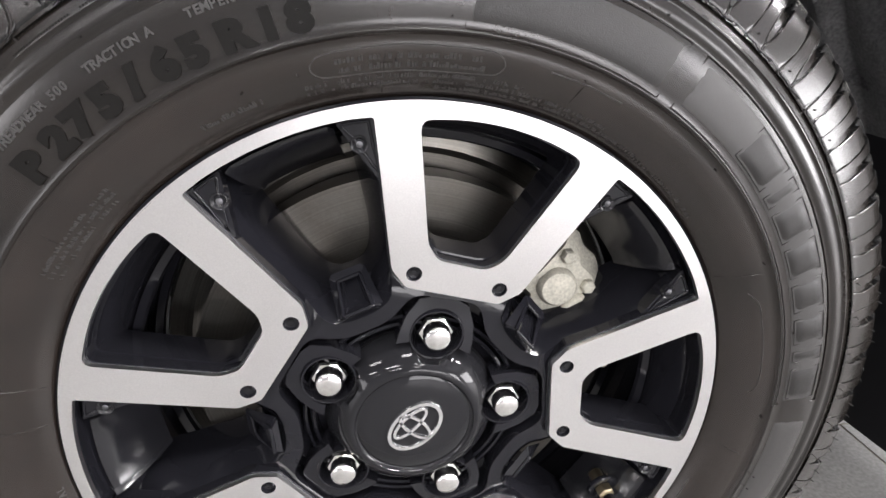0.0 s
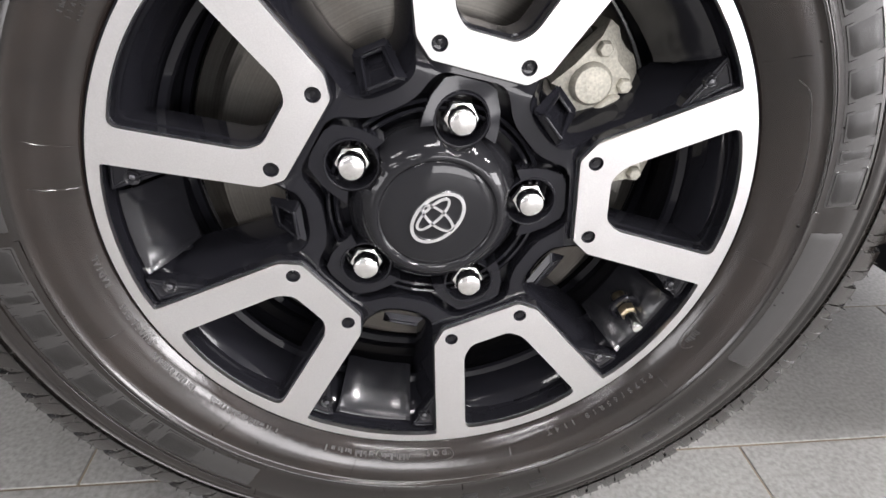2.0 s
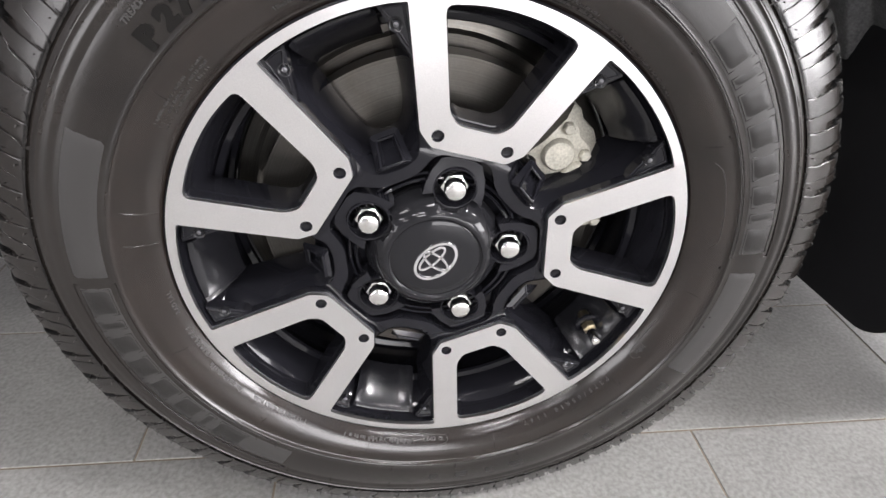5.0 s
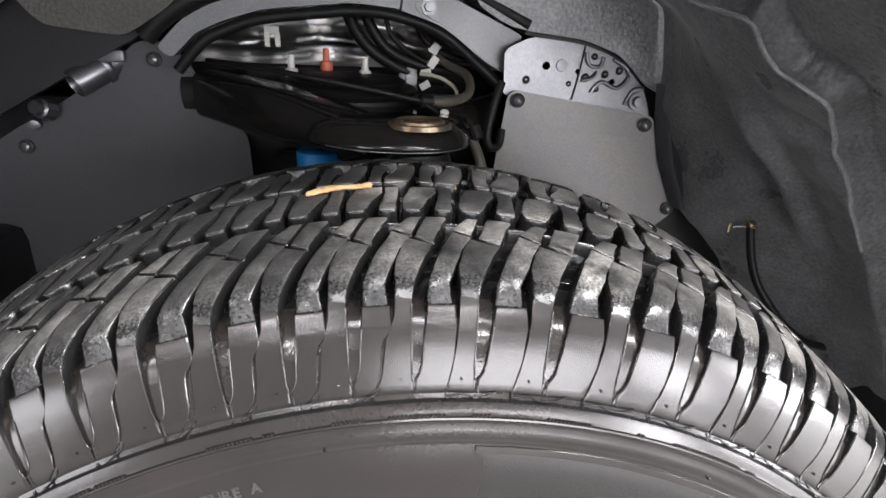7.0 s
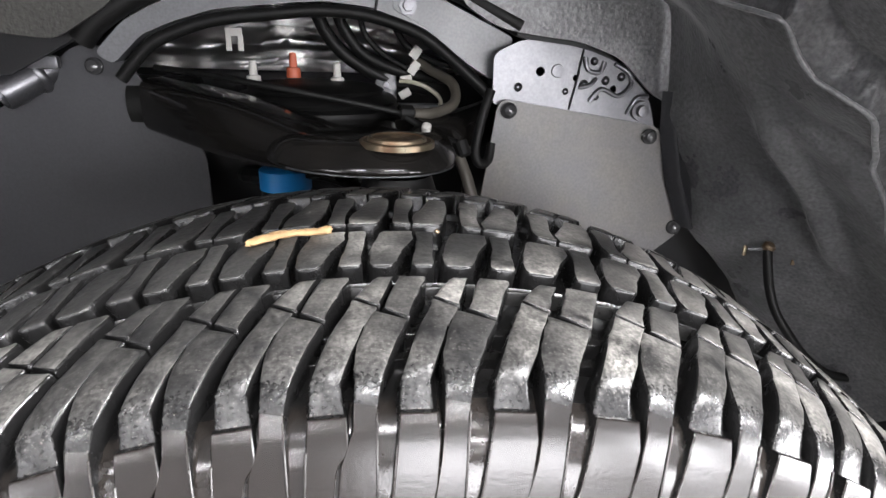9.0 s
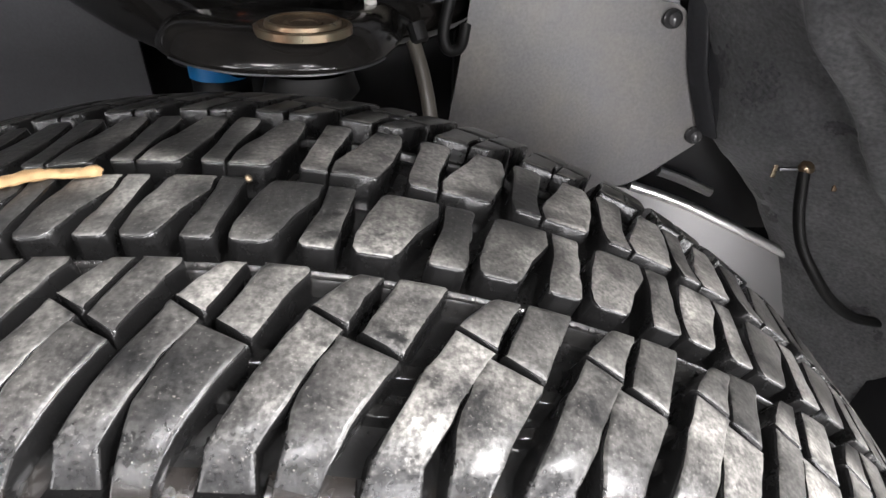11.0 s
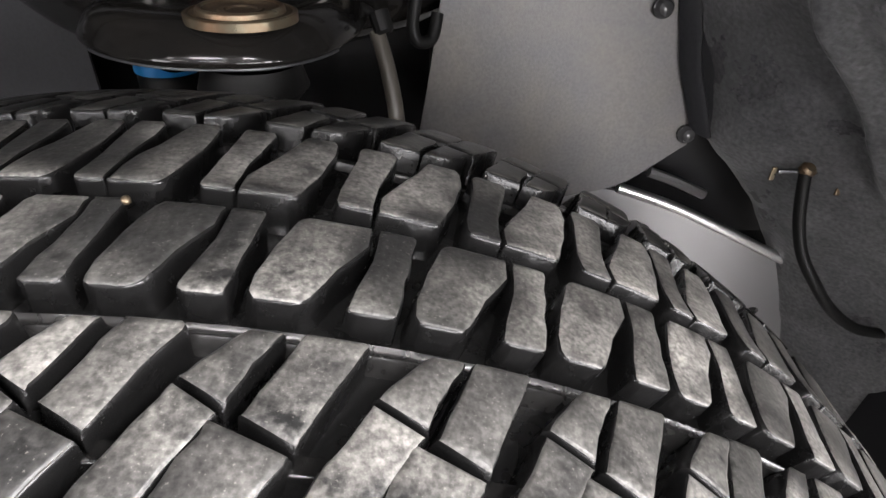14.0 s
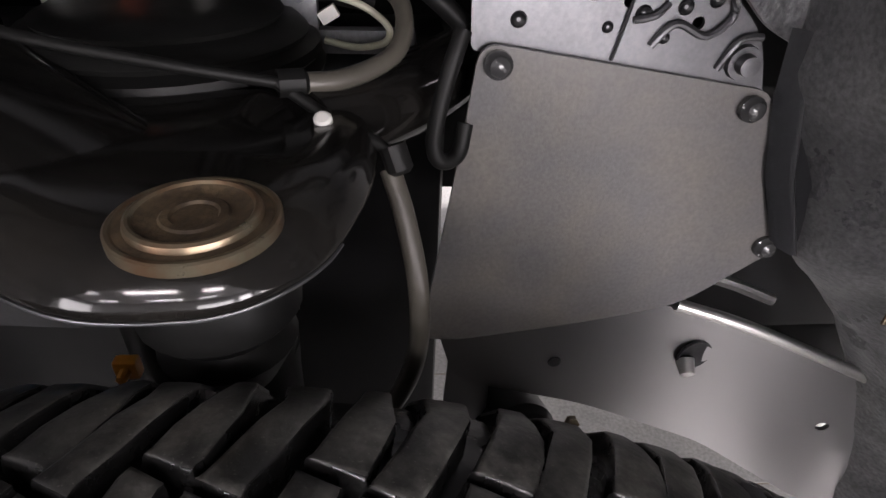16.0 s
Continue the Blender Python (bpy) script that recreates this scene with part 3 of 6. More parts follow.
for size in range(3):
    for kind in "ab":
        LUGS_LONG[size, kind] = block_mesh("shoulder_lug", -0.0243, 0.0240, LONG_L[kind], LONG_R, size, skew1=-0.007, rows=9)
        SHIELDS[size, kind] = block_mesh("shoulder_shield", -0.0243, -0.0106, SHIELD_L, SHIELD_R[kind], size, rows=8)
    common = [block_mesh("shoulder_lug", -0.0110, 0.0312, SHORT_L, SHORT_R, size, skew1=-0.007, dip=0.0032, rows=6),
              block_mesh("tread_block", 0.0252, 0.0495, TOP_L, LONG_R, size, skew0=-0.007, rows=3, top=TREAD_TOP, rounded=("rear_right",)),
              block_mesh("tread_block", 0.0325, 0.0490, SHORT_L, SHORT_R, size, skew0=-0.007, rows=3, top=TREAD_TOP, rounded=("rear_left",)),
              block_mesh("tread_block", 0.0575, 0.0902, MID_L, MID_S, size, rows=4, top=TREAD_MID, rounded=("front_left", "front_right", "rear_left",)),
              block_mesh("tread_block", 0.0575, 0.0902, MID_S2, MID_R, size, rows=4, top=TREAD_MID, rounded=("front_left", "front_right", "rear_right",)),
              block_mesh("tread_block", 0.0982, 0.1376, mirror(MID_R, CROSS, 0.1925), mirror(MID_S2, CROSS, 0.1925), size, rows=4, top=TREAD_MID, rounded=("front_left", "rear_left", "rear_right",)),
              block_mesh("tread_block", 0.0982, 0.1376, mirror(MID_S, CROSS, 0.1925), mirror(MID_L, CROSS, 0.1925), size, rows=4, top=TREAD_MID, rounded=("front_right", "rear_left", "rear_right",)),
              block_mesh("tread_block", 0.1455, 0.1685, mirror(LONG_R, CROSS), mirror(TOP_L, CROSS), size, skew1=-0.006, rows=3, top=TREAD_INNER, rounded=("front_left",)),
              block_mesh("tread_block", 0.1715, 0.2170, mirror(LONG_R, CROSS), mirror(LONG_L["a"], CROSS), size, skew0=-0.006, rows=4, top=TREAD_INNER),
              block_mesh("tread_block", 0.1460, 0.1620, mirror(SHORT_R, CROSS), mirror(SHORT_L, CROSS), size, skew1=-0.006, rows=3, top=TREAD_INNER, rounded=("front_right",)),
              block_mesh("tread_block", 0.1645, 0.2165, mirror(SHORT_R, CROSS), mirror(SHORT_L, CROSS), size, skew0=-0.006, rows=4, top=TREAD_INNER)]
    for y0, y1, low in ((0.0085, 0.0125, 0.0078), (0.0195, 0.0245, 0.0062)):
        common.append(block_mesh("tie_bar", y0, y1, [(y, a - 0.15) for y, a in LONG_R], [(y, a + 0.15) for y, a in SHORT_L], size, rows=1, top=WET, low=low))
    KINDS[size] = common

rest_v, rest_f, rest_m = [], [], []
for q, size in enumerate(order):
    turn = ((starts[q] + 180) % 360) - 180
    spin = Matrix.Rotation(radians(turn), 4, "Y")
    after = ((starts[q + 1] + 180) % 360) - 180
    own, follow = ("a" if 1.0 < w < 120 or w < -100 else "b" for w in (turn, after))
    for me in [LUGS_LONG[size, own], SHIELDS[size, follow]] + KINDS[size]:
        if -64 < turn < 66:
            ob = new(me.name.split(".")[0], me)
            ob.parent = tyre
            ob.matrix_basis = AX @ spin
        else:
            off = len(rest_v)
            for v in me.vertices:
                w = AX @ spin @ v.co
                rest_v.append((w.x, w.y, max(w.z, 0.0004)))
            for p in me.polygons:
                rest_f.append([off + i for i in p.vertices])
                rest_m.append(p.material_index)
# moulded rims round the rounded ends of the shoulder grooves
rim_line = [(y, float(np.interp(y, [p[0] for p in LONG_R], [p[1] for p in LONG_R])) - 0.02) for y in (-0.0105, -0.0135, -0.0165, -0.0195, -0.0215)]
rim_line += [(-0.0226, 1.30), (-0.0229, 1.48)] + [(y, a + 0.04) for y, a in SHIELD_L[3:7]]
for q, size in enumerate(order[:16]):
    pts = []
    for y, a in rim_line:
        yy, rr = skin(y, -0.0001)
        pts.append(at_angle(rr, starts[q] + a * PITCH[size] / 5.6, yy))
    part("moulded_line", tube(pts, 0.00045, 6, smoothing=2), RUBBER, tyre, smooth=60)
me = bpy.data.meshes.new("lower_tread")
me.from_pydata(rest_v, [], rest_f)
me.materials.append(TREAD_SIDE)
me.materials.append(TREAD_TOP)
me.materials.append(RUBBER)
me.polygons.foreach_set("material_index", rest_m)
me.polygons.foreach_set("use_smooth", [True] * len(rest_f))
me.set_sharp_from_angle(angle=radians(32))
ob = new("lower_tread", me)
put(ob, tyre)
tagged(ob, kind="stuff")

# ---- tyre: raised lettering and moulded pads ----


def side_y(r):
    return float(np.interp(r, [p[1] for p in side][::-1], [p[0] for p in side][::-1]))


def letter(ch, r, deg, size, raised, mat, parent):
    cu = bpy.data.curves.new("letter", "FONT")
    cu.body, cu.size, cu.extrude, cu.align_x = ch, size, raised, "CENTER"
    cu.offset = (0.07 if size > 0.01 else 0.03) * size
    cu.resolution_u = 3
    cu.materials.append(mat)
    ob = new("letter", cu)
    ob.parent = parent
    r_mid = r + size * 0.35
    lean = math.degrees(math.atan2(side_y(r_mid + 0.004) - side_y(r_mid - 0.004), 0.008))
    ob.matrix_basis = AX @ Matrix.Rotation(radians(deg), 4, "Y") @ Matrix.Translation((0, side_y(r_mid), r_mid)) @ Matrix.Rotation(radians(90 - lean), 4, "X") @ Matrix.Translation((0, -size * 0.35, 0))
    return ob


def arc_text(text, r, start, end, size, raised=0.0006, mat=LETTER, inward=False):
    n = len(text)
    for k, ch in enumerate(text):
        if ch == " ":
            continue
        a = start + (end - start) * (k + 0.5) / n
        letter(ch, r, a, size, raised, mat, tyre)


for ch, a in zip("P275/65R18", (-44.2, -40.2, -37.2, -33.7, -30.3, -26.8, -23.5, -19.3, -15.7, -12.6)):
    wide_letter = letter(ch, 0.2903, a, 0.0205, 0.0010, LETTER, tyre)
    wide_letter.matrix_basis = wide_letter.matrix_basis @ Matrix.Diagonal((1.25, 1, 1, 1))
arc_text("TREADWEAR 500", 0.3118, -45.0, -35.5, 0.0066, 0.0003, RIBBED)
arc_text("TRACTION A", 0.3115, -33.4, -26.0, 0.0066, 0.0003, RIBBED)
arc_text("TEMPERATURE A", 0.3115, -22.6, -12.5, 0.0066, 0.0003, RIBBED)
arc_text("RADIAL", 0.2510, -101.5, -95.0, 0.0062, 0.0003, RIBBED)
arc_text("TUBELESS", 0.2510, -115.0, -105.2, 0.0062, 0.0003, RIBBED)
arc_text("P275/65R18", 0.2560, 128.5, 146.0, 0.0068, 0.0003, RIBBED)
arc_text("114T", 0.2560, 147.5, 155.0, 0.0068, 0.0003, RIBBED)
arc_text("DOT", 0.2530, 176.5, 182.0, 0.0068, 0.0003, RIBBED)


def fine_print(r, a0, a1, h, seed, density=0.75):
    """A line of unreadable small print: plain raised bars."""
    rng = random.Random(seed)
    bm = bmesh.new()
    a = a0
    while a < a1:
        w = rng.uniform(0.18, 0.5) * h / 0.003
        if rng.random() < density:
            hh = h * rng.choice((0.55, 0.8, 1.0))
            vs = [at_angle(rr, aa, side_y(rr) - 0.00025) for rr, aa in ((r, a), (r, a + w * 0.7), (r + hh, a + w * 0.7), (r + hh, a))]
            top = [bm.verts.new(v) for v in vs]
            low = [bm.verts.new(v + Vector((0, 0.0006, 0))) for v in vs]
            bm.faces.new(top)
            for i in range(4):
                bm.faces.new((top[i], low[i], low[(i + 1) % 4], top[(i + 1) % 4]))
        a += w
    bmesh.ops.recalc_face_normals(bm, faces=bm.faces)
    return part("fine_print", bm, RIBBED, tyre)


fine_print(0.2700, -10.5, 7.5, 0.0034, 1)
fine_print(0.2650, -10.5, 7.5, 0.0034, 2)
fine_print(0.2590, -14.5, 14, 0.0026, 3)
fine_print(0.2555, -14.5, 27, 0.0024, 4)
fine_print(0.2520, 2, 34, 0.0022, 5)
fine_print(0.2510, 34, 49, 0.0020, 6, 0.5)
fine_print(0.2590, -28.0, -20, 0.0034, 7)
for rr in (0.2560, 0.2600, 0.2640):
    fine_print(rr, -57, -42, 0.0024, int(rr * 9000), 0.6)
fine_print(0.2550, 184.5, 191, 0.0048, 8, 0.9)
fine_print(0.2550, 193, 203, 0.0044, 9, 0.8)
fine_print(0.2550, -127, -116.5, 0.0044, 10, 0.85)
fine_print(0.2545, -146, -131, 0.0036, 11, 0.6)
fine_print(0.2560, 116, 119, 0.0046, 12, 0.9)


def ridge(points, rad=0.0004, name="moulded_line"):
    return part(name, tube([at_angle(r, a, side_y(r) - 0.0001) for r, a in points], rad, 6, smoothing=3), RIBBED, tyre)


bm = bmesh.new()
for q in range(420):
    a = -58 + 0.31 * q
    if noise.noise(Vector((a * 0.35, 1.7, 0.0))) > -0.12:
        for v in bmesh.ops.create_cube(bm, size=1.0)["verts"]:
            v.co = at_angle(0.3371 + v.co.z * 0.0012, a + v.co.x * 0.17, -0.0286 + v.co.y * 0.0014)
tagged(part("serration", bm, RUBBER, tyre), kind="stuff")

# outlined oval round the load rating, and short arcs
ring = [(0.2770, -10), (0.2775, -2), (0.2770, 7), (0.2755, 9.3), (0.2700, 10.2), (0.2645, 9.3), (0.2632, 7), (0.2632, -2), (0.2632, -10), (0.2645, -12.2), (0.2700, -13.2), (0.2755, -12.2), (0.2770, -10)]
ridge(ring)
for rr in (0.2842, 0.2866):
    ridge([(rr, 40.0 + 6.0 * q) for q in range(9)], 0.00035)
ridge([(0.2660, 66), (0.2712, 68), (0.2722, 72), (0.2724, 78), (0.2714, 84), (0.2664, 86)], 0.00032)
ridge([(0.2737, 16.0), (0.2740, 21), (0.2738, 26.3)])
ridge([(0.2525, 176), (0.2515, 180), (0.2515, 188), (0.2530, 191.5), (0.2570, 192.3), (0.2605, 191), (0.2618, 188), (0.2618, 180), (0.2605, 176.6), (0.2570, 175.4), (0.2525, 176)])
ridge([(0.2530, 108), (0.2525, 114), (0.2535, 119.5), (0.2590, 120.5), (0.2630, 119)])

def pad(r0, r1, a0, a1, lift, mat, name="moulded_pad", label=""):
    """A raised pad on the side wall, following its bulge."""
    bm = bmesh.new()
    na, nr = max(2, int((a1 - a0) / 1.0)), 6
    grid = []
    for i in range(na + 1):
        row = []
        for j in range(nr + 1):
            r = r0 + (r1 - r0) * j / nr
            edge = i in (0, na) or j in (0, nr)
            row.append(bm.verts.new(at_angle(r, a0 + (a1 - a0) * i / na, side_y(r) - (-0.0006 if edge else lift))))
        grid.append(row)
    for i in range(na):
        for j in range(nr):
            bm.faces.new((grid[i][j], grid[i + 1][j], grid[i + 1][j + 1], grid[i][j + 1]))
    return part(name, bm, mat, tyre, label, smooth=40)


def frame_line(r0, r1, a0, a1, rad=0.00045):
    """A thin raised line round a moulded field."""
    n = max(2, int((a1 - a0) / 3))
    loop = [(r0, a0 + (a1 - a0) * q / n) for q in range(n + 1)] + [(r1, a1 - (a1 - a0) * q / n) for q in range(n + 1)] + [(r0, a0)]
    pts = [at_angle(r, a, side_y(r) - 0.0004) for r, a in loop]
    part("moulded_line", tube(pts, rad, 6, smoothing=1), RUBBER, tyre, smooth=60)


# brand lettering stands as plain raised blocks on a ribbed field, twice round the wall
for first, last in ((43.0, 87.0), (223.6, 269.2)):
    pad(0.2868, 0.3222, first - 11.2, last + 0.9, 0.0002, RIBBED, "letter_field", "fine-ribbed grey field of the tyre wall")
    frame_line(0.2868, 0.3222, first - 11.2, last + 0.9)
    widths = [1.35, 0.42, 1.0, 1.0, 0.95, 0.9, 0.42, 1.1]
    gap = 0.20
    unit = (last - first) / (sum(widths) + gap * 7)
    a = first
    for w in widths:
        pad(0.2930, 0.3178, a, a + w * unit, 0.0011, FIELD, "brand_block", "plain raised dark block in place of brand lettering")
        frame_line(0.2934, 0.3174, a + 0.12, a + w * unit - 0.12, 0.00035)
        a += (w + gap) * unit
pad(0.2868, 0.3222, 4.5, 29.4, 0.0003, FIELD, "hatched_pad", "fine-hatched pad of the tyre wall")
frame_line(0.2868, 0.3222, 4.5, 29.4, 0.00035)
pad(0.2875, 0.3215, 91.0, 118.0, 0.0006, RIBBED)
pad(0.2875, 0.3215, 271.0, 298.0, 0.0006, RIBBED)
for a, w in ((121.0, 3.0), (126.0, 2.4), (130.5, 3.4), (136.0, 3.4), (141.5, 2.6)):
    pad(0.3010, 0.3180, a, a + w, 0.0006, FIELD, "brand_block", "plain raised block in place of a model name")
for a, w in ((158.0, 4.2), (165.0, 3.0), (171.0, 4.0), (178.0, 3.0)):
    pad(0.3000, 0.3130, a, a + w, 0.0005, FIELD, "brand_block", "plain raised block in place of a model name")
# thin radial mould lines and vent nibs
for a in (-76, -52, -5, 20, 62, 98, 128, 163, 196, 223, 250, 277):
    bm = tube([at_angle(0.2505, a, side_y(0.2505) - 0.0001), at_angle(0.266, a + 0.4, side_y(0.266) - 0.0001), at_angle(0.2745, a + 0.8, side_y(0.2745) - 0.0001)], 0.00032, 6, smoothing=3)
    part("mould_line", bm, RUBBER, tyre)
for k in range(34):
    a = random.uniform(-60, 250)
    r = random.choice((0.2755, 0.2685, 0.2800, 0.3265, 0.2925))
    bm = turned([(0, 0.0006), (0.0018, 0.0005), (0.0020, 0.0)], at_angle(r, a, side_y(r)), (random.uniform(-.5, .5), -1, random.uniform(-.5, .5)), 6)
    part("vent_nib", bm, RUBBER, tyre)
# foot line under each long lug and a short upright line at the groove's end
for q, size in enumerate(order):
    turn = ((starts[q] + 180) % 360) - 180
    if not (-62 < turn < 52):
        continue
    k = PITCH[size] / 5.6

    def lip(r, a):
        return at_angle(r, turn + a * k, (float(np.interp(r, SR, SY)) if r > 0.3456 else side_y(r)) - 0.0001)

    line = [lip(0.3475, -1.0), lip(0.3452, -0.95), lip(0.3458, 0.3), (lip(0.3446, 1.1)), lip(0.3450, 2.2), lip(0.3468, 3.2)] if turn > 1 else [lip(0.3445, -3.4), lip(0.3462, -2.4), lip(0.3472, -2.0), lip(0.3490, -1.7)]
    # dark raised tubes standing for the shade in engraved lines
    part("mould_line", tube(line, 0.00042, 6, smoothing=3), TREAD_SIDE, tyre)
    part("mould_line", tube([lip(0.3518, 1.65), lip(0.3495, 1.6), lip(0.3466, 1.62)], 0.00040, 6, smoothing=2), TREAD_SIDE, tyre)
    for r, a in ((0.3520, 0.2),):
        at = lip(r, a)
        part("vent_nib", turned([(0, 0.0007), (0.0010, 0.0005), (0.0012, 0.0)], at, (0, -1, 0.4), 6), RUBBER, tyre)

rng = random.Random(11)
for q, size in enumerate(order):
    turn = ((starts[q] + 180) % 360) - 180
    if -64 < turn < 66:
        continue
    k = PITCH[size] / 5.6
    for a, r in ((0.6, 0.3835), (1.5, 0.3660), (4.2, 0.3795), (0.2, 0.3530)):
        at = at_angle(r, turn + a * k, float(np.interp(r, SR, SY)))
        if at.z > 0.012:
            part("vent_nib", turned([(0, 0.0006), (0.0028, 0.0004), (0.0030, 0.0)], at, (rng.uniform(-0.4, 0.4), -1, rng.uniform(-0.6, 0.2)), 5), RIBBED, tyre)

# ---- wheel: alloy rim ----
rim = part("rim", lathe([(-0.004, 0.2405), (-0.0085, 0.2440), (-0.0070, 0.2466), (0.0, 0.2450), (0.012, 0.2330), (0.030, 0.2220), (0.060, 0.2170), (0.150, 0.2120), (0.190, 0.2250), (0.196, 0.2420),
                         (0.190, 0.2440), (0.184, 0.2300), (0.150, 0.2190), (0.060, 0.2230), (0.010, 0.2400)], 144, closed=True), BLACK, wheel, "gloss black barrel of the alloy rim", smooth=35)
TH = 14.26  # direction of the first spoke pair, degrees clockwise from straight up
U = [TH + 72 * k for k in range(5)]


def pol(r, deg):
    return (r * math.sin(radians(deg)), r * math.cos(radians(deg)))


def face_y(r):
    return -0.0085 * min(1.0, max(0.0, (r - 0.112) / 0.124))


def window(c, grow=0.0):
    g = grow
    corner = [pol(0.2330 + g, c - 13.9 - g * 230), pol(0.2348 + g, c - 7), pol(0.2352 + g, c), pol(0.2348 + g, c + 7), pol(0.2330 + g, c + 13.9 + g * 230),
              pol(0.1470, c + 10.9 + g * 330), pol(0.1362 - g, c + 7.4 + g * 200), pol(0.1362 - g, c - 7.4 - g * 200), pol(0.1470, c - 10.9 - g * 330)]
    return rounded(corner, [0.008, 0.02, 0.02, 0.02, 0.008, 0.006, 0.005, 0.005, 0.006], 4)


def inner_loop(grow=0.0):
    """Edge of the bright face towards the hub: along each U and over the gaps between."""
    loop = []
    d = math.degrees(grow / 0.18)
    for c in U:
        pts = [pol(0.1155 - grow, c - 17.5 - d), pol(0.1155 - grow, c + 17.5 + d), pol(0.1310, c + 21.4 + d * 1.2), pol(0.2362, c + 20.7 + d * 0.7)]
        loop += pts
        for q in range(1, 8):
            loop.append(pol(0.2368, c + 20.7 + (72 - 41.4) * q / 8))
        loop += [pol(0.2362, c + 72 - 20.7 - d * 0.7), pol(0.1310, c + 72 - 21.4 - d * 1.2)]
    return rounded(loop, 0.0022, 2)


SCREWS = []
for c in U:
    for s in (-1, 1):
        sx, sz = pol(0.1262, c + s * 14.64)
        SCREWS.append([(sx + 0.0054 * math.cos(2 * math.pi * i / 20), sz + 0.0054 * math.sin(2 * math.pi * i / 20)) for i in range(20)])
circle = [pol(0.2448, 360 * i / 160) for i in range(160)]
bm = plate(circle, lambda u, v, d: (u, face_y(math.hypot(u, v)) + d, ZC + v), 0.006, [inner_loop()] + [window(c) for c in U] + SCREWS, bevel=0.0009)
part("machined_face", bm, ALLOY, rim, "bright machined alloy spoke face with lathe lines", smooth=18)
circle = [pol(0.2420, 360 * i / 120) for i in range(120)]
bm = plate(circle, lambda u, v, d: (u * (1 - 0.0), face_y(math.hypot(u, v)) + 0.0045 + d, ZC + v), 0.036, [inner_loop(0.0016)] + [window(c, -0.0010) for c in U], bevel=0.0012)
part("spoke_body", bm, BLACK, rim, "deep gloss black spoke sides", smooth=30)


# half outline of a gap between two spoke pairs, hub side first: (r, degrees from the gap's middle) on the web, at the chamfer, at the opening and behind it
GAP_RINGS = [([(0.0985, 0), (0.1005, 7.5), (0.1090, 13.0), (0.1300, 14.3), (0.1650, 14.4), (0.2000, 14.7), (0.2352, 15.0), (0.2365, 7.5), (0.2368, 0)], 0.0),
             ([(0.1040, 0), (0.1060, 6.8), (0.1150, 11.3), (0.1340, 13.0), (0.1660, 13.5), (0.2000, 13.8), (0.2335, 13.6), (0.2345, 7.0), (0.2350, 0)], 0.0065),
             ([(0.1150, 0), (0.1170, 5.6), (0.1260, 9.2), (0.1440, 11.0), (0.1700, 11.5), (0.2000, 11.6), (0.2315, 10.8), (0.2325, 6.0), (0.2328, 0)], 0.0270),
             ([(0.1180, 0), (0.1200, 5.2), (0.1290, 8.6), (0.1470, 10.2), (0.1710, 10.4), (0.2000, 10.3), (0.2200, 10.0), (0.2312, 6.0), (0.2315, 0)], 0.0560)]


def gap_loop(c, half):
    """The closed outline of a gap, both halves, with each stretch cut in four along a smooth curve."""
    ctrl = [(r, -d) for r, d in half[:0:-1]] + half[:-1]
    n, out = len(ctrl), []
    for k in range(n):
        p = [Vector(pol(ctrl[(k + q) % n][0], c + ctrl[(k + q) % n][1])) for q in (-1, 0, 1, 2)]
        sharp = abs(ctrl[k][1]) > 9.5 and ctrl[k][0] > 0.215 or abs(ctrl[(k + 1) % n][1]) > 9.5 and ctrl[(k + 1) % n][0] > 0.215
        for q in range(4):
            t = q / 4
            lin = p[1].lerp(p[2], t)
            cat = 0.5 * ((2 * p[1]) + (p[2] - p[0]) * t + (2 * p[0] - 5 * p[1] + 4 * p[2] - p[3]) * t * t + (3 * p[1] - p[0] - 3 * p[2] + p[3]) * t ** 3)
            out.append(tuple(lin if sharp else cat))
    return out


def web_y(r):
    return 0.0125 - 0.004 * min(1, max(0, (r - 0.13) / 0.1)) - 0.0075 * min(1, max(0, (0.128 - r) / 0.016))


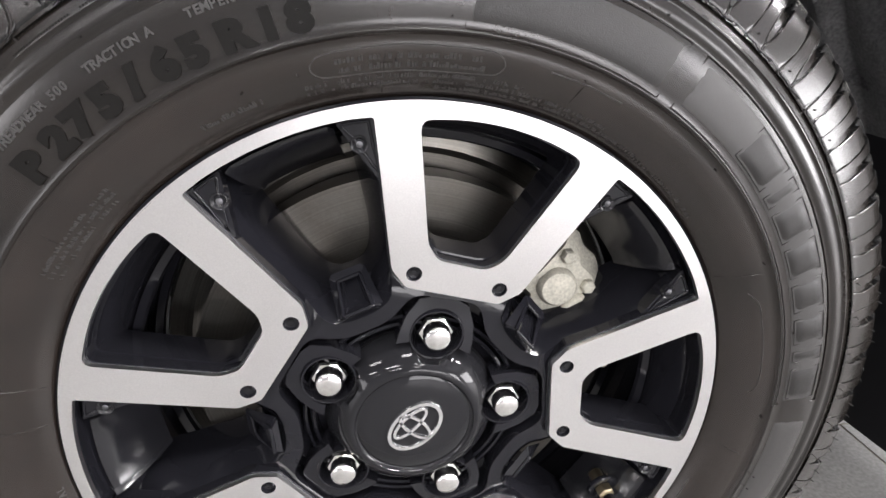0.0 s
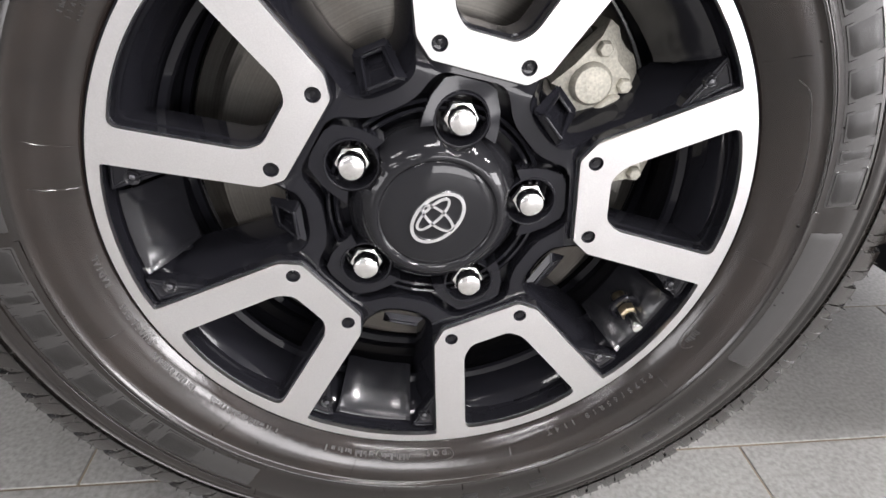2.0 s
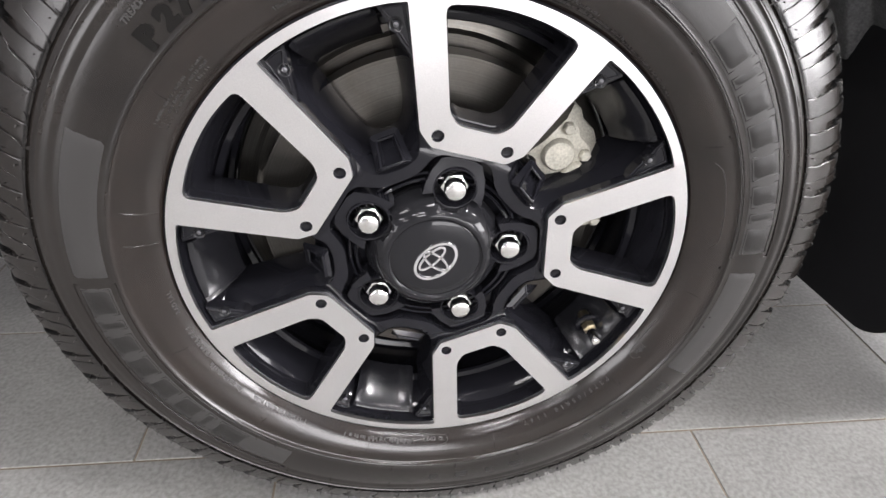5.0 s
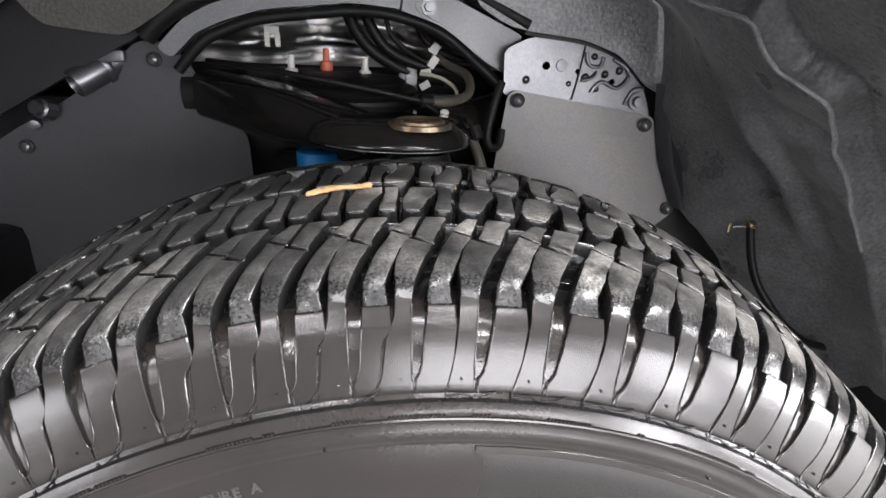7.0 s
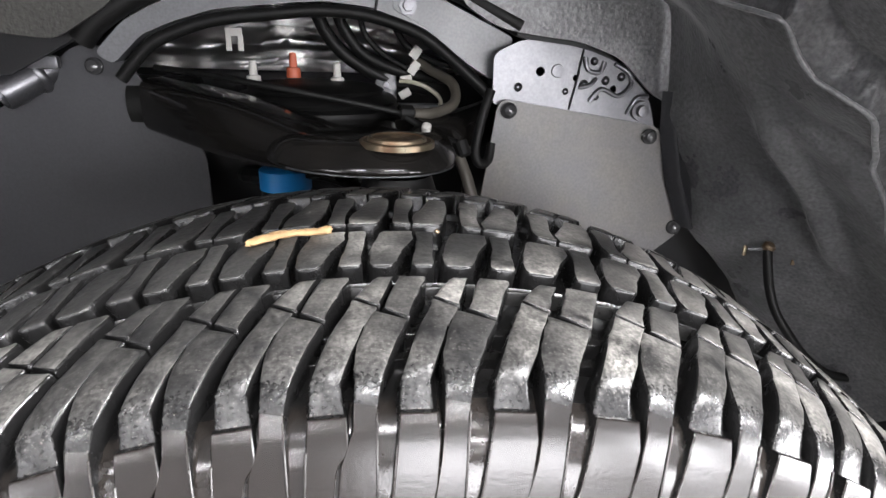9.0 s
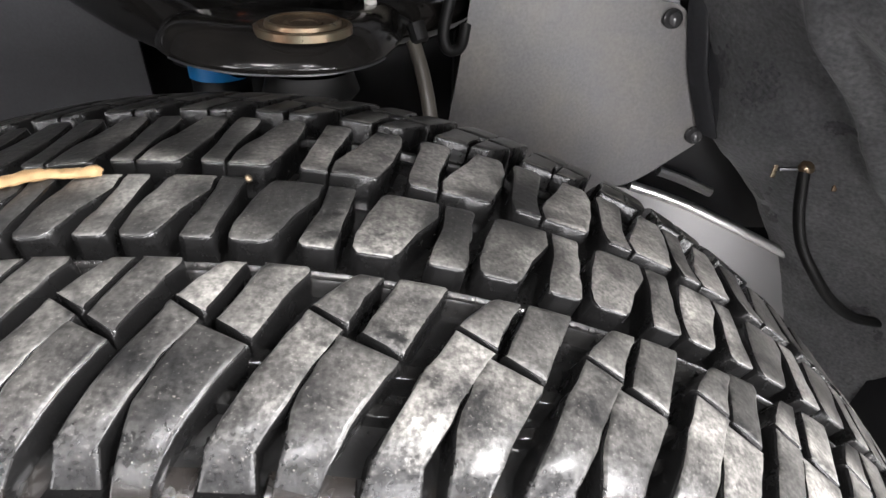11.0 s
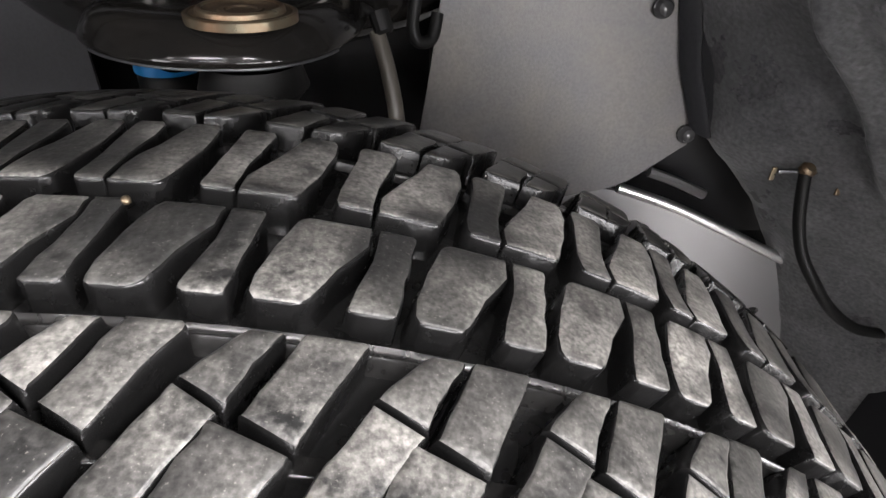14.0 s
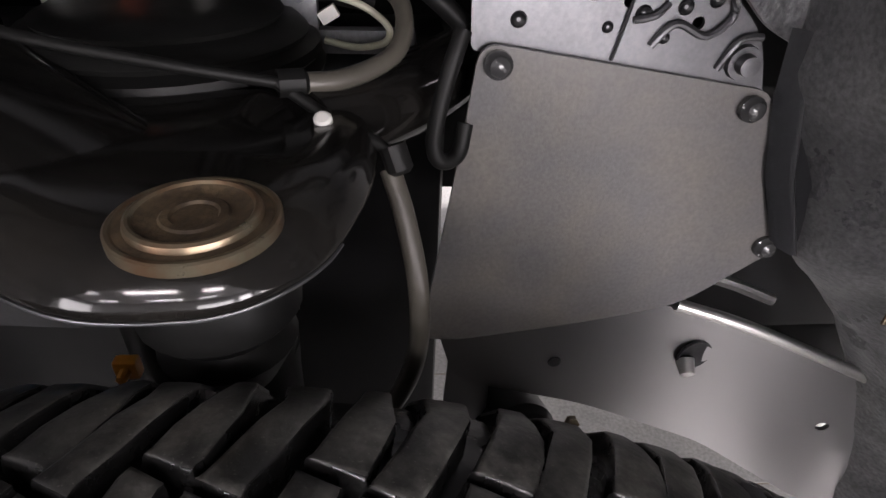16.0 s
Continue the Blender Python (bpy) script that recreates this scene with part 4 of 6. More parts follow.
GAPS = [c + 36 for c in U]
circle = [pol(0.2390, 360 * i / 120) for i in range(120)]
hole = []
for c in [13.34 + 72 * k for k in range(5)]:
    hole += [pol(0.0880, c - 25), pol(0.1075, c - 13.5), pol(0.1080, c + 13.5), pol(0.0880, c + 25)]
hole = rounded(hole, 0.010, 5)
bm = plate(circle, lambda u, v, d: (u, web_y(math.hypot(u, v)) + d, ZC + v), 0.030,
           [hole] + [gap_loop(c, GAP_RINGS[0][0]) for c in GAPS] + [window(c, -0.0022) for c in U], bevel=0.0016)
part("spoke_web", bm, BLACK, rim, "gloss black web behind the bright spokes", smooth=35)
for c in GAPS:
    # sloping walls of the gap: a chamfer, a flank and a deep edge
    bm = bmesh.new()
    loops = []
    for half, drop in GAP_RINGS:
        loops.append([bm.verts.new((u, web_y(math.hypot(u, v)) - 0.0012 + (drop if math.hypot(u, v) < 0.2270 else min(drop, 0.010)), ZC + v)) for u, v in gap_loop(c, half)])
    for a, b in zip(loops, loops[1:]):
        for i in range(len(a)):
            bm.faces.new((a[i], a[(i + 1) % len(a)], b[(i + 1) % len(a)], b[i]))
    part("gap_wall", bm, BLACK, rim, "deep gloss black flank of the spokes", smooth=28)
    # scoop from the lip down to the barrel
    bm = bmesh.new()
    rows = []
    for k in range(9):
        t = k / 8
        r, y = 0.2325 - 0.030 * t ** 1.3, 0.007 + 0.048 * t ** 1.8
        rows.append([bm.verts.new(at_angle(r - (0.0015 if abs(q) == 9 else 0), c + q, y - (0.003 if abs(q) == 9 else 0))) for q in (-9, -8, -4, 0, 4, 8, 9)])
    for a, b in zip(rows, rows[1:]):
        for i in range(6):
            bm.faces.new((a[i], a[i + 1], b[i + 1], b[i]))
    part("scoop", bm, BARREL, rim, smooth=40)
    # corner pads with their screws
    for s in (-1, 1):
        tri = rounded([pol(0.2345, c + s * 15.2), pol(0.2345, c + s * 9.4), pol(0.1900, c + s * 15.4)], 0.002, 3)
        if s < 0:
            tri = tri[::-1]
        bm = plate(tri, lambda u, v, d: (u, 0.0015 + d, ZC + v), 0.012, bevel=0.0012)
        padp = part("corner_pad", bm, BLACK, rim, smooth=30)
        edge = [at_angle(r, c + s * q, 0.0012) for r, q in ((0.2325, 14.4), (0.2325, 10.4), (0.2240, 11.6), (0.2000, 14.9), (0.2160, 14.6), (0.2325, 14.4))]
        part("pad_rim", tube(edge, 0.0011, 8, smoothing=3), BLACK, padp, smooth=60)
        at = at_angle(0.2190, c + s * 12.4, 0.0018)
        bm = turned([(0, 0.0), (0, 0.0030), (0.0018, 0.0046), (0.0022, 0.0056), (-0.001, 0.0062)], at, (0, -1, 0), 14)
        part("screw", bm, CAP, padp, smooth=30)
        bm = turned([(0.0, 0.0), (0.0016, 0.0022), (0.0022, 0.0012), (0.0024, 0.0)], at, (0, -1, 0), 10)
        part("screw", bm, STEEL, padp, smooth=40)
    # raised boss where the gap meets the hub
    fr = Matrix.Rotation(radians(c), 4, "Y")
    bm = bmesh.new()
    lo = [(-0.0175, 0.0030, 0.1020), (0.0175, 0.0030, 0.1020), (0.0135, 0.0250, 0.1290), (-0.0135, 0.0250, 0.1290)]
    vs = [bm.verts.new(AX @ fr @ Vector(p)) for p in lo]
    up = [bm.verts.new(AX @ fr @ Vector((p[0] * 0.62, p[1] - 0.0045, p[2] * 0.62 + 0.1155 * 0.38))) for p in lo]
    dn = [bm.verts.new(AX @ fr @ Vector((p[0] * 0.45, p[1] + 0.003, p[2] * 0.45 + 0.1155 * 0.55))) for p in lo]
    for i in range(4):
        j = (i + 1) % 4
        bm.faces.new((vs[i], vs[j], up[j], up[i]))
        bm.faces.new((up[i], up[j], dn[j], dn[i]))
    bm.faces.new(dn)
    loop = [v.co.copy() for v in up]
    bmesh.ops.bevel(bm, geom=list(bm.edges), offset=0.0014, segments=2, affect="EDGES")
    boss = part("boss", bm, BLACK, rim, smooth=25)
    part("boss_rim", tube([(loop[i].lerp(loop[j], w)) for i, j in ((0, 1), (1, 2), (2, 3), (3, 0)) for w in (0.04, 0.5, 0.96)] + [loop[0]], 0.0016, 8, smoothing=2), BLACK, boss, smooth=60)

part("barrel_bead", lathe([(0.044, 0.2175), (0.046, 0.2120), (0.049, 0.2105), (0.052, 0.2120), (0.054, 0.2180)], 120), BLACK, rim, smooth=40)
part("barrel_bead", lathe([(0.100, 0.2140), (0.103, 0.2085), (0.107, 0.2075), (0.111, 0.2085), (0.114, 0.2140)], 120), BLACK, rim, smooth=40)

# recessed screws in the bright face
for c in U:
    for s in (-1, 1):
        at = at_angle(0.1262, c + s * 14.64, face_y(0.1262))
        bm = turned([(-0.0004, 0.0060), (0.0003, 0.0054), (0.0000, 0.0050), (-0.0026, 0.0044), (-0.0034, 0.0)], at, (0, -1, 0), 20)
        sc = part("face_screw", bm, BLACK, rim, "dark recessed screw head", smooth=30)
        bm = turned([(-0.0036, 0.0026), (-0.0020, 0.0022), (-0.0017, 0.0)], at, (0, -1, 0), 6)
        part("socket", bm, CAP, sc, smooth=20)

# hub plate: a five-lobed step round the lug pockets
LUG_R, LUGS = 0.0738, [13.34 + 72 * k for k in range(5)]
for c in LUGS:
    # a hood round the outer half of each lug pocket
    px, pz = pol(LUG_R, c)
    ax = Vector(pol(1.0, c))
    side_on = Vector((ax.y, -ax.x))
    arc = [Vector((px, pz)) + ax * (0.0208 * math.cos(radians(q))) + side_on * (0.0208 * math.sin(radians(q))) for q in range(112, -113, -14)]
    outer = [Vector(pol(r, c + d)) for r, d in ((0.0690, -24.5), (0.0790, -20.8), (0.0900, -16.5), (0.1015, -10.8), (0.1035, -6.0), (0.1035, 6.0), (0.1015, 10.8), (0.0900, 16.5), (0.0790, 20.8), (0.0690, 24.5))]
    ring = [tuple(v) for v in outer] + [tuple(v) for v in arc]
    bm = plate(ring, lambda u, v, d: (u, 0.0085 - 0.0050 * min(1, max(0, (0.100 - math.hypot(u, v)) / 0.03)) + d, ZC + v), 0.020, bevel=0.0016)
    part("lug_hood", bm, BLACK, rim, "gloss black hood round a lug pocket", smooth=30)
bm = lathe([(0.0300, 0.1180), (0.0230, 0.1080), (0.0230, 0.0920), (0.0280, 0.085), (0.0300, 0.070), (0.0300, 0.010)], 120)
part("hub_face", bm, BLACK, rim, smooth=40)
for c in LUGS:
    at = at_angle(LUG_R, c, 0)
    bm = turned([(-0.032, 0.0), (-0.031, 0.0172), (-0.008, 0.0184), (-0.0050, 0.0192), (-0.0048, 0.0204), (-0.0075, 0.0214), (-0.022, 0.0214)], at, (0, -1, 0), 32)
    part("lug_pocket", bm, BLACK, rim, smooth=35)
    # lug nut: washer, hexagon, domed end
    nut = part("lug_nut", turned([(-0.026, 0.0135), (-0.022, 0.0135), (-0.021, 0.0120), (-0.020, 0.010)], at, (0, -1, 0), 24), CHROME, wheel, "chrome hexagonal lug nut", smooth=30)
    part("hexagon", turned([(-0.0245, 0.0142), (-0.0110, 0.0142), (-0.0092, 0.0128), (-0.0085, 0.0105), (-0.0085, 0.0)], at, (0, -1, 0), 6), CHROME, nut, smooth=20)
    part("dome", turned([(-0.0095, 0.0106), (-0.0010, 0.0103), (0.0008, 0.0098), (0.0020, 0.0085), (0.0028, 0.0050), (0.0030, 0.0)], at, (0, -1, 0), 28), CHROME, nut, smooth=50)

for rr in (0.0775, 0.0835):
    part("hub_ring", lathe([(0.0300, rr - 0.0022), (0.0155, rr - 0.0016), (0.0145, rr), (0.0155, rr + 0.0016), (0.0300, rr + 0.0022)], 120), BLACK, rim, smooth=50)

# centre cap: dished disc, bright ridge, skirt notched round the lugs
bm = lathe([(0.0250, 0.0690), (0.0180, 0.0685), (0.0150, 0.0672), (0.0085, 0.0640), (0.0010, 0.0585), (-0.0030, 0.0540), (-0.0052, 0.0505), (-0.0062, 0.0480), (-0.0058, 0.0462), (-0.0042, 0.0452),
            (-0.0036, 0.0440), (-0.0046, 0.0420), (-0.0062, 0.0330), (-0.0070, 0.0200), (-0.0073, 0.0)], 200)
for v in bm.verts:
    for c in LUGS:
        p = at_angle(LUG_R, c, v.co.y)
        if (v.co - p).length < 0.0206:
            d = (Vector((0, v.co.y, ZC)) - p).normalized()
            w = v.co - p
            b = w.dot(d)
            k = -b + math.sqrt(max(0.0, b * b - w.length_squared + 0.0206 ** 2))
            v.co += d * k
cap = part("centre_cap", bm, CAP, wheel, "dark glossy centre cap with a silver oval emblem", smooth=35)


def oval(cx, cy, a, b, rot, rad, name="emblem_ring"):
    pts = []
    for i in range(41):
        t = 2 * math.pi * i / 40
        x, y = cx + a * math.cos(t), cy + b * math.sin(t)
        pts.append((x, y))
    bm = bmesh.new()
    rings = []
    rot = radians(rot)
    for i, (x, y) in enumerate(pts[:-1]):
        t = 2 * math.pi * i / 40
        nx, ny = b * math.cos(t), a * math.sin(t)
        q = math.hypot(nx, ny)
        nx, ny = nx / q, ny / q
        ring = []
        for o, h in ((-rad, 0.001), (-rad * 0.7, -0.0010), (rad * 0.7, -0.0010), (rad, 0.001)):
            px, py = x + nx * o, y + ny * o
            ring.append(bm.verts.new((px * math.cos(rot) - py * math.sin(rot), -0.0076 + h, ZC + px * math.sin(rot) + py * math.cos(rot))))
        rings.append(ring)
    for i in range(40):
        a_, b_ = rings[i], rings[(i + 1) % 40]
        for k in range(3):
            bm.faces.new((a_[k], a_[k + 1], b_[k + 1], b_[k]))
    return part(name, bm, SILVER, cap, "silver emblem ring", smooth=40)


oval(0, 0, 0.0235, 0.0158, 47, 0.0019)
oval(0, 0.0050, 0.0165, 0.0058, 47, 0.0015)
oval(0, 0, 0.0062, 0.0148, 47, 0.0015)

# tyre valve
va = Vector((0.180, 0.016, 0.282))
VAX = (0.10, -1, -0.15)
valve = part("valve_stem", turned([(-0.020, 0.0065), (-0.008, 0.0060), (0.010, 0.0040), (0.019, 0.0036), (0.021, 0.0)], va, VAX, 14), BRASS, wheel, "brass and silver tyre valve", smooth=30)
part("valve_seat", turned([(-0.006, 0.0150), (-0.003, 0.0148), (-0.0016, 0.0135), (-0.0016, 0.0110), (-0.0040, 0.0095), (-0.0040, 0.0)], va, VAX, 28), BLACK, valve, smooth=35)
part("valve_nut", turned([(-0.003, 0.0078), (0.004, 0.0078), (0.0055, 0.0062), (0.0055, 0.0)], va, VAX, 6), BRASS, valve, "brass hexagonal valve nut", smooth=20)
part("valve_cap", turned([(0.0065, 0.0052), (0.008, 0.0056), (0.0215, 0.0052), (0.0235, 0.0042), (0.0240, 0.0)], va, VAX, 16), CHROME, valve, "silver valve cap", smooth=30)

# ---- brake ----
brake_disc = thing("brake_disc", (0, 0.08, ZC), "grey brown iron brake disc behind the wheel spokes", "brake disc")
part("friction_ring", lathe([(0.072, 0.176), (0.072, 0.105), (0.100, 0.105), (0.100, 0.176)], 120, closed=True), ROTOR, brake_disc, smooth=30)
part("hat", lathe([(0.040, 0.03), (0.040, 0.085), (0.046, 0.092), (0.074, 0.095), (0.074, 0.108)], 90), ROTOR, brake_disc, smooth=30)
part("dust_shield", lathe([(0.108, 0.06), (0.108, 0.186), (0.104, 0.192), (0.106, 0.204), (0.114, 0.207), (0.118, 0.204), (0.118, 0.06)], 90), ROTOR, brake_disc, "brownish steel dust shield", smooth=30)

caliper = thing("brake_caliper", at_angle(0.15, 62, 0.08), "weathered cast aluminium brake caliper on the disc", "brake caliper")


def sector(a0, a1, prof, n=14, wob=0.0):
    bm = bmesh.new()
    rings = []
    for i in range(n + 1):
        a = a0 + (a1 - a0) * i / n
        rings.append([bm.verts.new(at_angle(r + wob * math.sin(a * 0.7 + y * 90), a, y)) for y, r in prof])
    for a, b in zip(rings, rings[1:]):
        for k in range(len(prof)):
            bm.faces.new((a[k], a[(k + 1) % len(prof)], b[(k + 1) % len(prof)], b[k]))
    bm.faces.new(rings[0][::-1])
    bm.faces.new(rings[-1])
    bmesh.ops.bevel(bm, geom=[e for e in bm.edges if e.calc_face_angle(0) > 0.9], offset=0.003, segments=2, affect="EDGES")
    return bm


body = part("body", sector(46, 88, [(0.046, 0.128), (0.042, 0.150), (0.048, 0.178), (0.062, 0.190), (0.120, 0.190), (0.120, 0.128), (0.106, 0.126), (0.104, 0.179), (0.068, 0.179), (0.066, 0.126)], 16, 0.002), CALIPER, caliper, smooth=35)
for a, r in ((54, 0.150), (66, 0.155), (80, 0.150)):
    part("piston_boss", turned([(-0.004, 0.017), (0.006, 0.0165), (0.009, 0.014), (0.0095, 0.0)], at_angle(r, a, 0.046), (0, -1, 0), 20), CALIPER, caliper, smooth=40)
for a in (48.5, 60, 73, 86):
    part("bolt", turned([(-0.003, 0.0065), (0.007, 0.0062), (0.009, 0.0048), (0.0095, 0.0)], at_angle(0.172, a, 0.049), (0, -1, 0), 6), CALIPER, caliper, smooth=20)

# ---- truck body round the wheel ----
truck = thing("pickup_truck", (0.4, 0.9, 0), "grey pickup truck front corner with open wheel arch", "truck")
arch = []
for k in range(25):
    a = -100 + 200 * k / 24
    arch.append((0.650 * math.sin(radians(a)), ZC + 0.650 * math.cos(radians(a))))
outline = [(-1.05, 1.20), (1.3, 1.20), (1.3, 0.30), (arch[-1][0], 0.30)] + arch[::-1] + [(arch[0][0], 0.36), (-1.05, 0.45)]
part("fender", plate(outline, lambda u, v, d: (u, -0.035 + 0.03 * max(0, v - 0.9) + d, v), 0.012, bevel=0.003), BODY, truck, "grey metallic front fender", smooth=30)
# plain boxes out of view that block light above and behind the arch
part("hood", box((-1.05, -0.02, 1.205), (1.3, 1.85, 1.23), 0.006), BODY, truck, smooth=30)
part("far_fender", box((-1.05, 1.84, 0.45), (1.3, 1.86, 1.2), 0.004), BODY, truck, smooth=30)
part("firewall", box((1.25, 0.0, 0.35), (1.27, 1.84, 1.2), 0.004), MUD, truck)
part("bumper_back", box((-1.05, 0.0, 0.40), (-1.02, 1.84, 1.2), 0.004), MUD, truck)


def smooth_step(a, b, x):
    t = min(1.0, max(0.0, (x - a) / (b - a)))
    return t * t * (3 - 2 * t)


# felt-covered arch liner: a shell over the tyre with moulded swellings
FOLD_A = (14, 20, 25.3, 27.2, 29.5, 32.2, 34.5, 36.4, 42.0, 45.4, 60)
FOLD_Y = (0.30, 0.27, 0.248, 0.190, 0.196, 0.193, 0.171, 0.173, 0.204, 0.210, 0.230)


def liner_r(a, y):
    r = 0.640 - 0.062 * smooth_step(10, 36, a) + 0.05 * smooth_step(60, 100, abs(a))
    fold = float(np.interp(a, FOLD_A, FOLD_Y))
    r -= 0.024 * smooth_step(fold - 0.007, fold + 0.006, y) * smooth_step(14, 22, a)
    r -= 0.015 * math.exp(-((y - 0.272 - 0.0006 * (a - 38)) / 0.011) ** 2) * smooth_step(33, 39, a) * (1 - smooth_step(52, 60, a))
    r -= 0.012 * smooth_step(0.215, 0.245, y + 0.0026 * (a - 40) + 0.01 * math.sin(a * 0.5)) * smooth_step(24, 40, a)
    rim_r = float(np.interp(a, (-104, 29, 36, 49, 53.5, 60, 67, 89, 104), (0.64, 0.60, 0.517, 0.464, 0.468, 0.475, 0.485, 0.50, 0.53)))
    t = smooth_step(0.26, 0.395, y)
    r = r * (1 - t) + rim_r * t
    return r + 0.004 * noise.noise(Vector((a * 0.12, y * 14, 0.3))) + 0.002 * noise.noise(Vector((a * 0.4, y * 40, 3.3)))


bm = bmesh.new()
grid = []
NA, NY = 250, 140
for i in range(NA + 1):
    row = []
    for j in range(NY + 1):
        a = -96 + 189 * i / NA
        y = -0.030 + 0.425 * j / NY
        row.append(bm.verts.new(at_angle(liner_r(a, y), a, y)))
    grid.append(row)
for i in range(NA):
    for j in range(NY):
        bm.faces.new((grid[i][j], grid[i + 1][j], grid[i + 1][j + 1], grid[i][j + 1]))
bmesh.ops.solidify(bm, geom=list(bm.faces), thickness=-0.003)
liner = part("arch_liner", bm, LINER, truck, "dark felt-covered wheel arch liner", smooth=60)

crease = []
for q in range(17, 56):
    fy = float(np.interp(q, FOLD_A, FOLD_Y)) + 0.005
    crease.append(at_angle(liner_r(q, fy) - 0.0006, q, fy))
part("crease", tube(crease, 0.0022, 8, smoothing=2, flat=0.8), LINER, liner, "raised felt crease", smooth=60)
part("liner_skirt", plate(rounded([(0.092, 0.915), (0.126, 0.896), (0.152, 0.891), (0.212, 0.885), (0.254, 0.871), (0.290, 0.838), (0.330, 0.820), (0.360, 1.04), (0.06, 1.06)], 0.01, 3),
                           lambda u, v, d: (u, 0.408 - 0.10 * max(0.0, v - 0.89) + d, v), 0.004, bevel=0.001), LINER, liner, smooth=40)

# inner structure: apron and chassis rails, dark backing boxes standing for shaded depths
part("inner_apron", box((-0.80, 0.66, 0.60), (0.90, 0.67, 1.20)), MUD, truck, "dark panel backing the shaded engine bay")
part("frame_rail", box((-1.0, 0.53, 0.22), (0.125, 0.60, 0.80), 0.012), MUD, truck, "chassis rail box, dark for the shaded depths behind the arm", smooth=30)
part("rail_side", box((0.23, 0.46, 0.560), (1.2, 0.52, 0.86), 0.01), MUD, truck, smooth=30)
part("rail_side", box((0.43, 0.46, 0.42), (1.2, 0.515, 0.565), 0.01), MUD, truck, smooth=30)
part("crossmember", box((-0.95, 0.30, 0.20), (-0.42, 0.60, 0.66), 0.02), MUD, truck, smooth=30)
part("lower_arm", tube([(-0.22, 0.52, 0.36), (-0.10, 0.40, 0.33), (0.02, 0.26, 0.30), (0.05, 0.17, 0.28)], 0.035, 12), ARM, truck, "black lower control arm", smooth=40)


def wall_plate(y, slope=0.0, x0=0.0, bow=0.0):
    """Places a 2D (x, z) outline on an upright plane, y at x0 with a slope, bowed a little."""
    return lambda u, v, d: (u, y + slope * (u - x0) + bow * math.sin((v - 0.6) * 12) + d, v)


def push_pin(x, y, z, parent, rad=0.0064):
    pin = part("push_pin", turned([(-0.002, rad * 1.25), (0.0012, rad * 1.2), (0.0020, rad), (0.0050, rad * 0.8), (0.0062, rad * 0.4), (0.0064, 0.0)], (x, y, z), (0, -1, 0.1), 18), PIN, parent, "shiny grey push pin", smooth=40)
    return pin


flap_r = part("splash_flap", plate(rounded([(0.128, 0.832), (0.300, 0.806), (0.318, 0.74), (0.346, 0.694), (0.287, 0.648), (0.205, 0.632), (0.123, 0.622), (0.100, 0.625), (0.120, 0.76)],
                                           [0.012, 0.012, 0.03, 0.012, 0.02, 0.03, 0.01, 0.01, 0.05], 5), wall_plate(0.3915, 0.02, 0.2, 0.004), 0.003, bevel=0.0008), FLAP, truck, "grey black rubber splash flap", smooth=35)
for x, y, z in ((0.138, 0.389, 0.821), (0.288, 0.392, 0.797), (0.334, 0.395, 0.698)):
    push_pin(x, y, z, flap_r)
bm = bmesh.new()
rows = []
for k in range(25):
    z = 0.842 - 0.142 * k / 24
    x = float(np.interp(z, (0.70, 0.715, 0.755, 0.803, 0.842), (0.340, 0.334, 0.316, 0.303, 0.299)))
    g = 0.003 * math.exp(-((z - 0.765) / 0.010) ** 2)
    rows.append([bm.verts.new((x + dx, dy, z)) for dx, dy in ((-0.004, 0.394), (0.001, 0.390), (0.004, 0.383), (0.008, 0.382), (0.011, 0.386), (0.016, 0.380), (0.0195 + g, 0.371 - g), (0.0225 + g, 0.3705 - g), (0.027, 0.376), (0.036, 0.372), (0.046, 0.360))])
for p, q in zip(rows, rows[1:]):
    for i in range(len(p) - 1):
        bm.faces.new((p[i], p[i + 1], q[i + 1], q[i]))
bmesh.ops.solidify(bm, geom=list(bm.faces), thickness=0.002)
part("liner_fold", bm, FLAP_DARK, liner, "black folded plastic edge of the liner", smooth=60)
# left flap takes the shaded copy of the flap colour
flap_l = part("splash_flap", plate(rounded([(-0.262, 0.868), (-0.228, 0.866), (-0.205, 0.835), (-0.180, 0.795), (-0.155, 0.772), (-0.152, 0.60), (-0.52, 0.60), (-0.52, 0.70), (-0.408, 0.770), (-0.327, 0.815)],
                                           [0.012, 0.012, 0.02, 0.02, 0.02, 0.01, 0.01, 0.02, 0.02, 0.03], 5), wall_plate(0.444, -0.08, -0.25, 0.0), 0.003, bevel=0.0008), FLAP_DARK, truck, "splash flap, a darker copy of the other for the shade on it", smooth=35)
for x, y, z in ((-0.247, 0.440, 0.849), (-0.397, 0.452, 0.752)):
    push_pin(x, y, z, flap_l)

bm = plate(rounded([(0.124, 0.826), (0.122, 0.872), (0.150, 0.886), (0.210, 0.880), (0.250, 0.866), (0.284, 0.836), (0.296, 0.800)], [0.004, 0.008, 0.01, 0.02, 0.015, 0.015, 0.004], 4), wall_plate(0.3985), 0.003,
           holes=[[(0.169 + 0.0045 * math.cos(i * math.pi / 8), 0.857 + 0.0045 * math.sin(i * math.pi / 8)) for i in range(16)], [(0.245 + 0.0035 * math.cos(i * math.pi / 8), 0.842 + 0.0035 * math.sin(i * math.pi / 8)) for i in range(16)],
                  [(0.205 + 0.003 * math.cos(i * math.pi / 8), 0.852 + 0.003 * math.sin(i * math.pi / 8)) for i in range(16)]], bevel=0.0007)
bracket = part("stamped_bracket", bm, STEEL, truck, "bare grey stamped steel bracket", smooth=35)
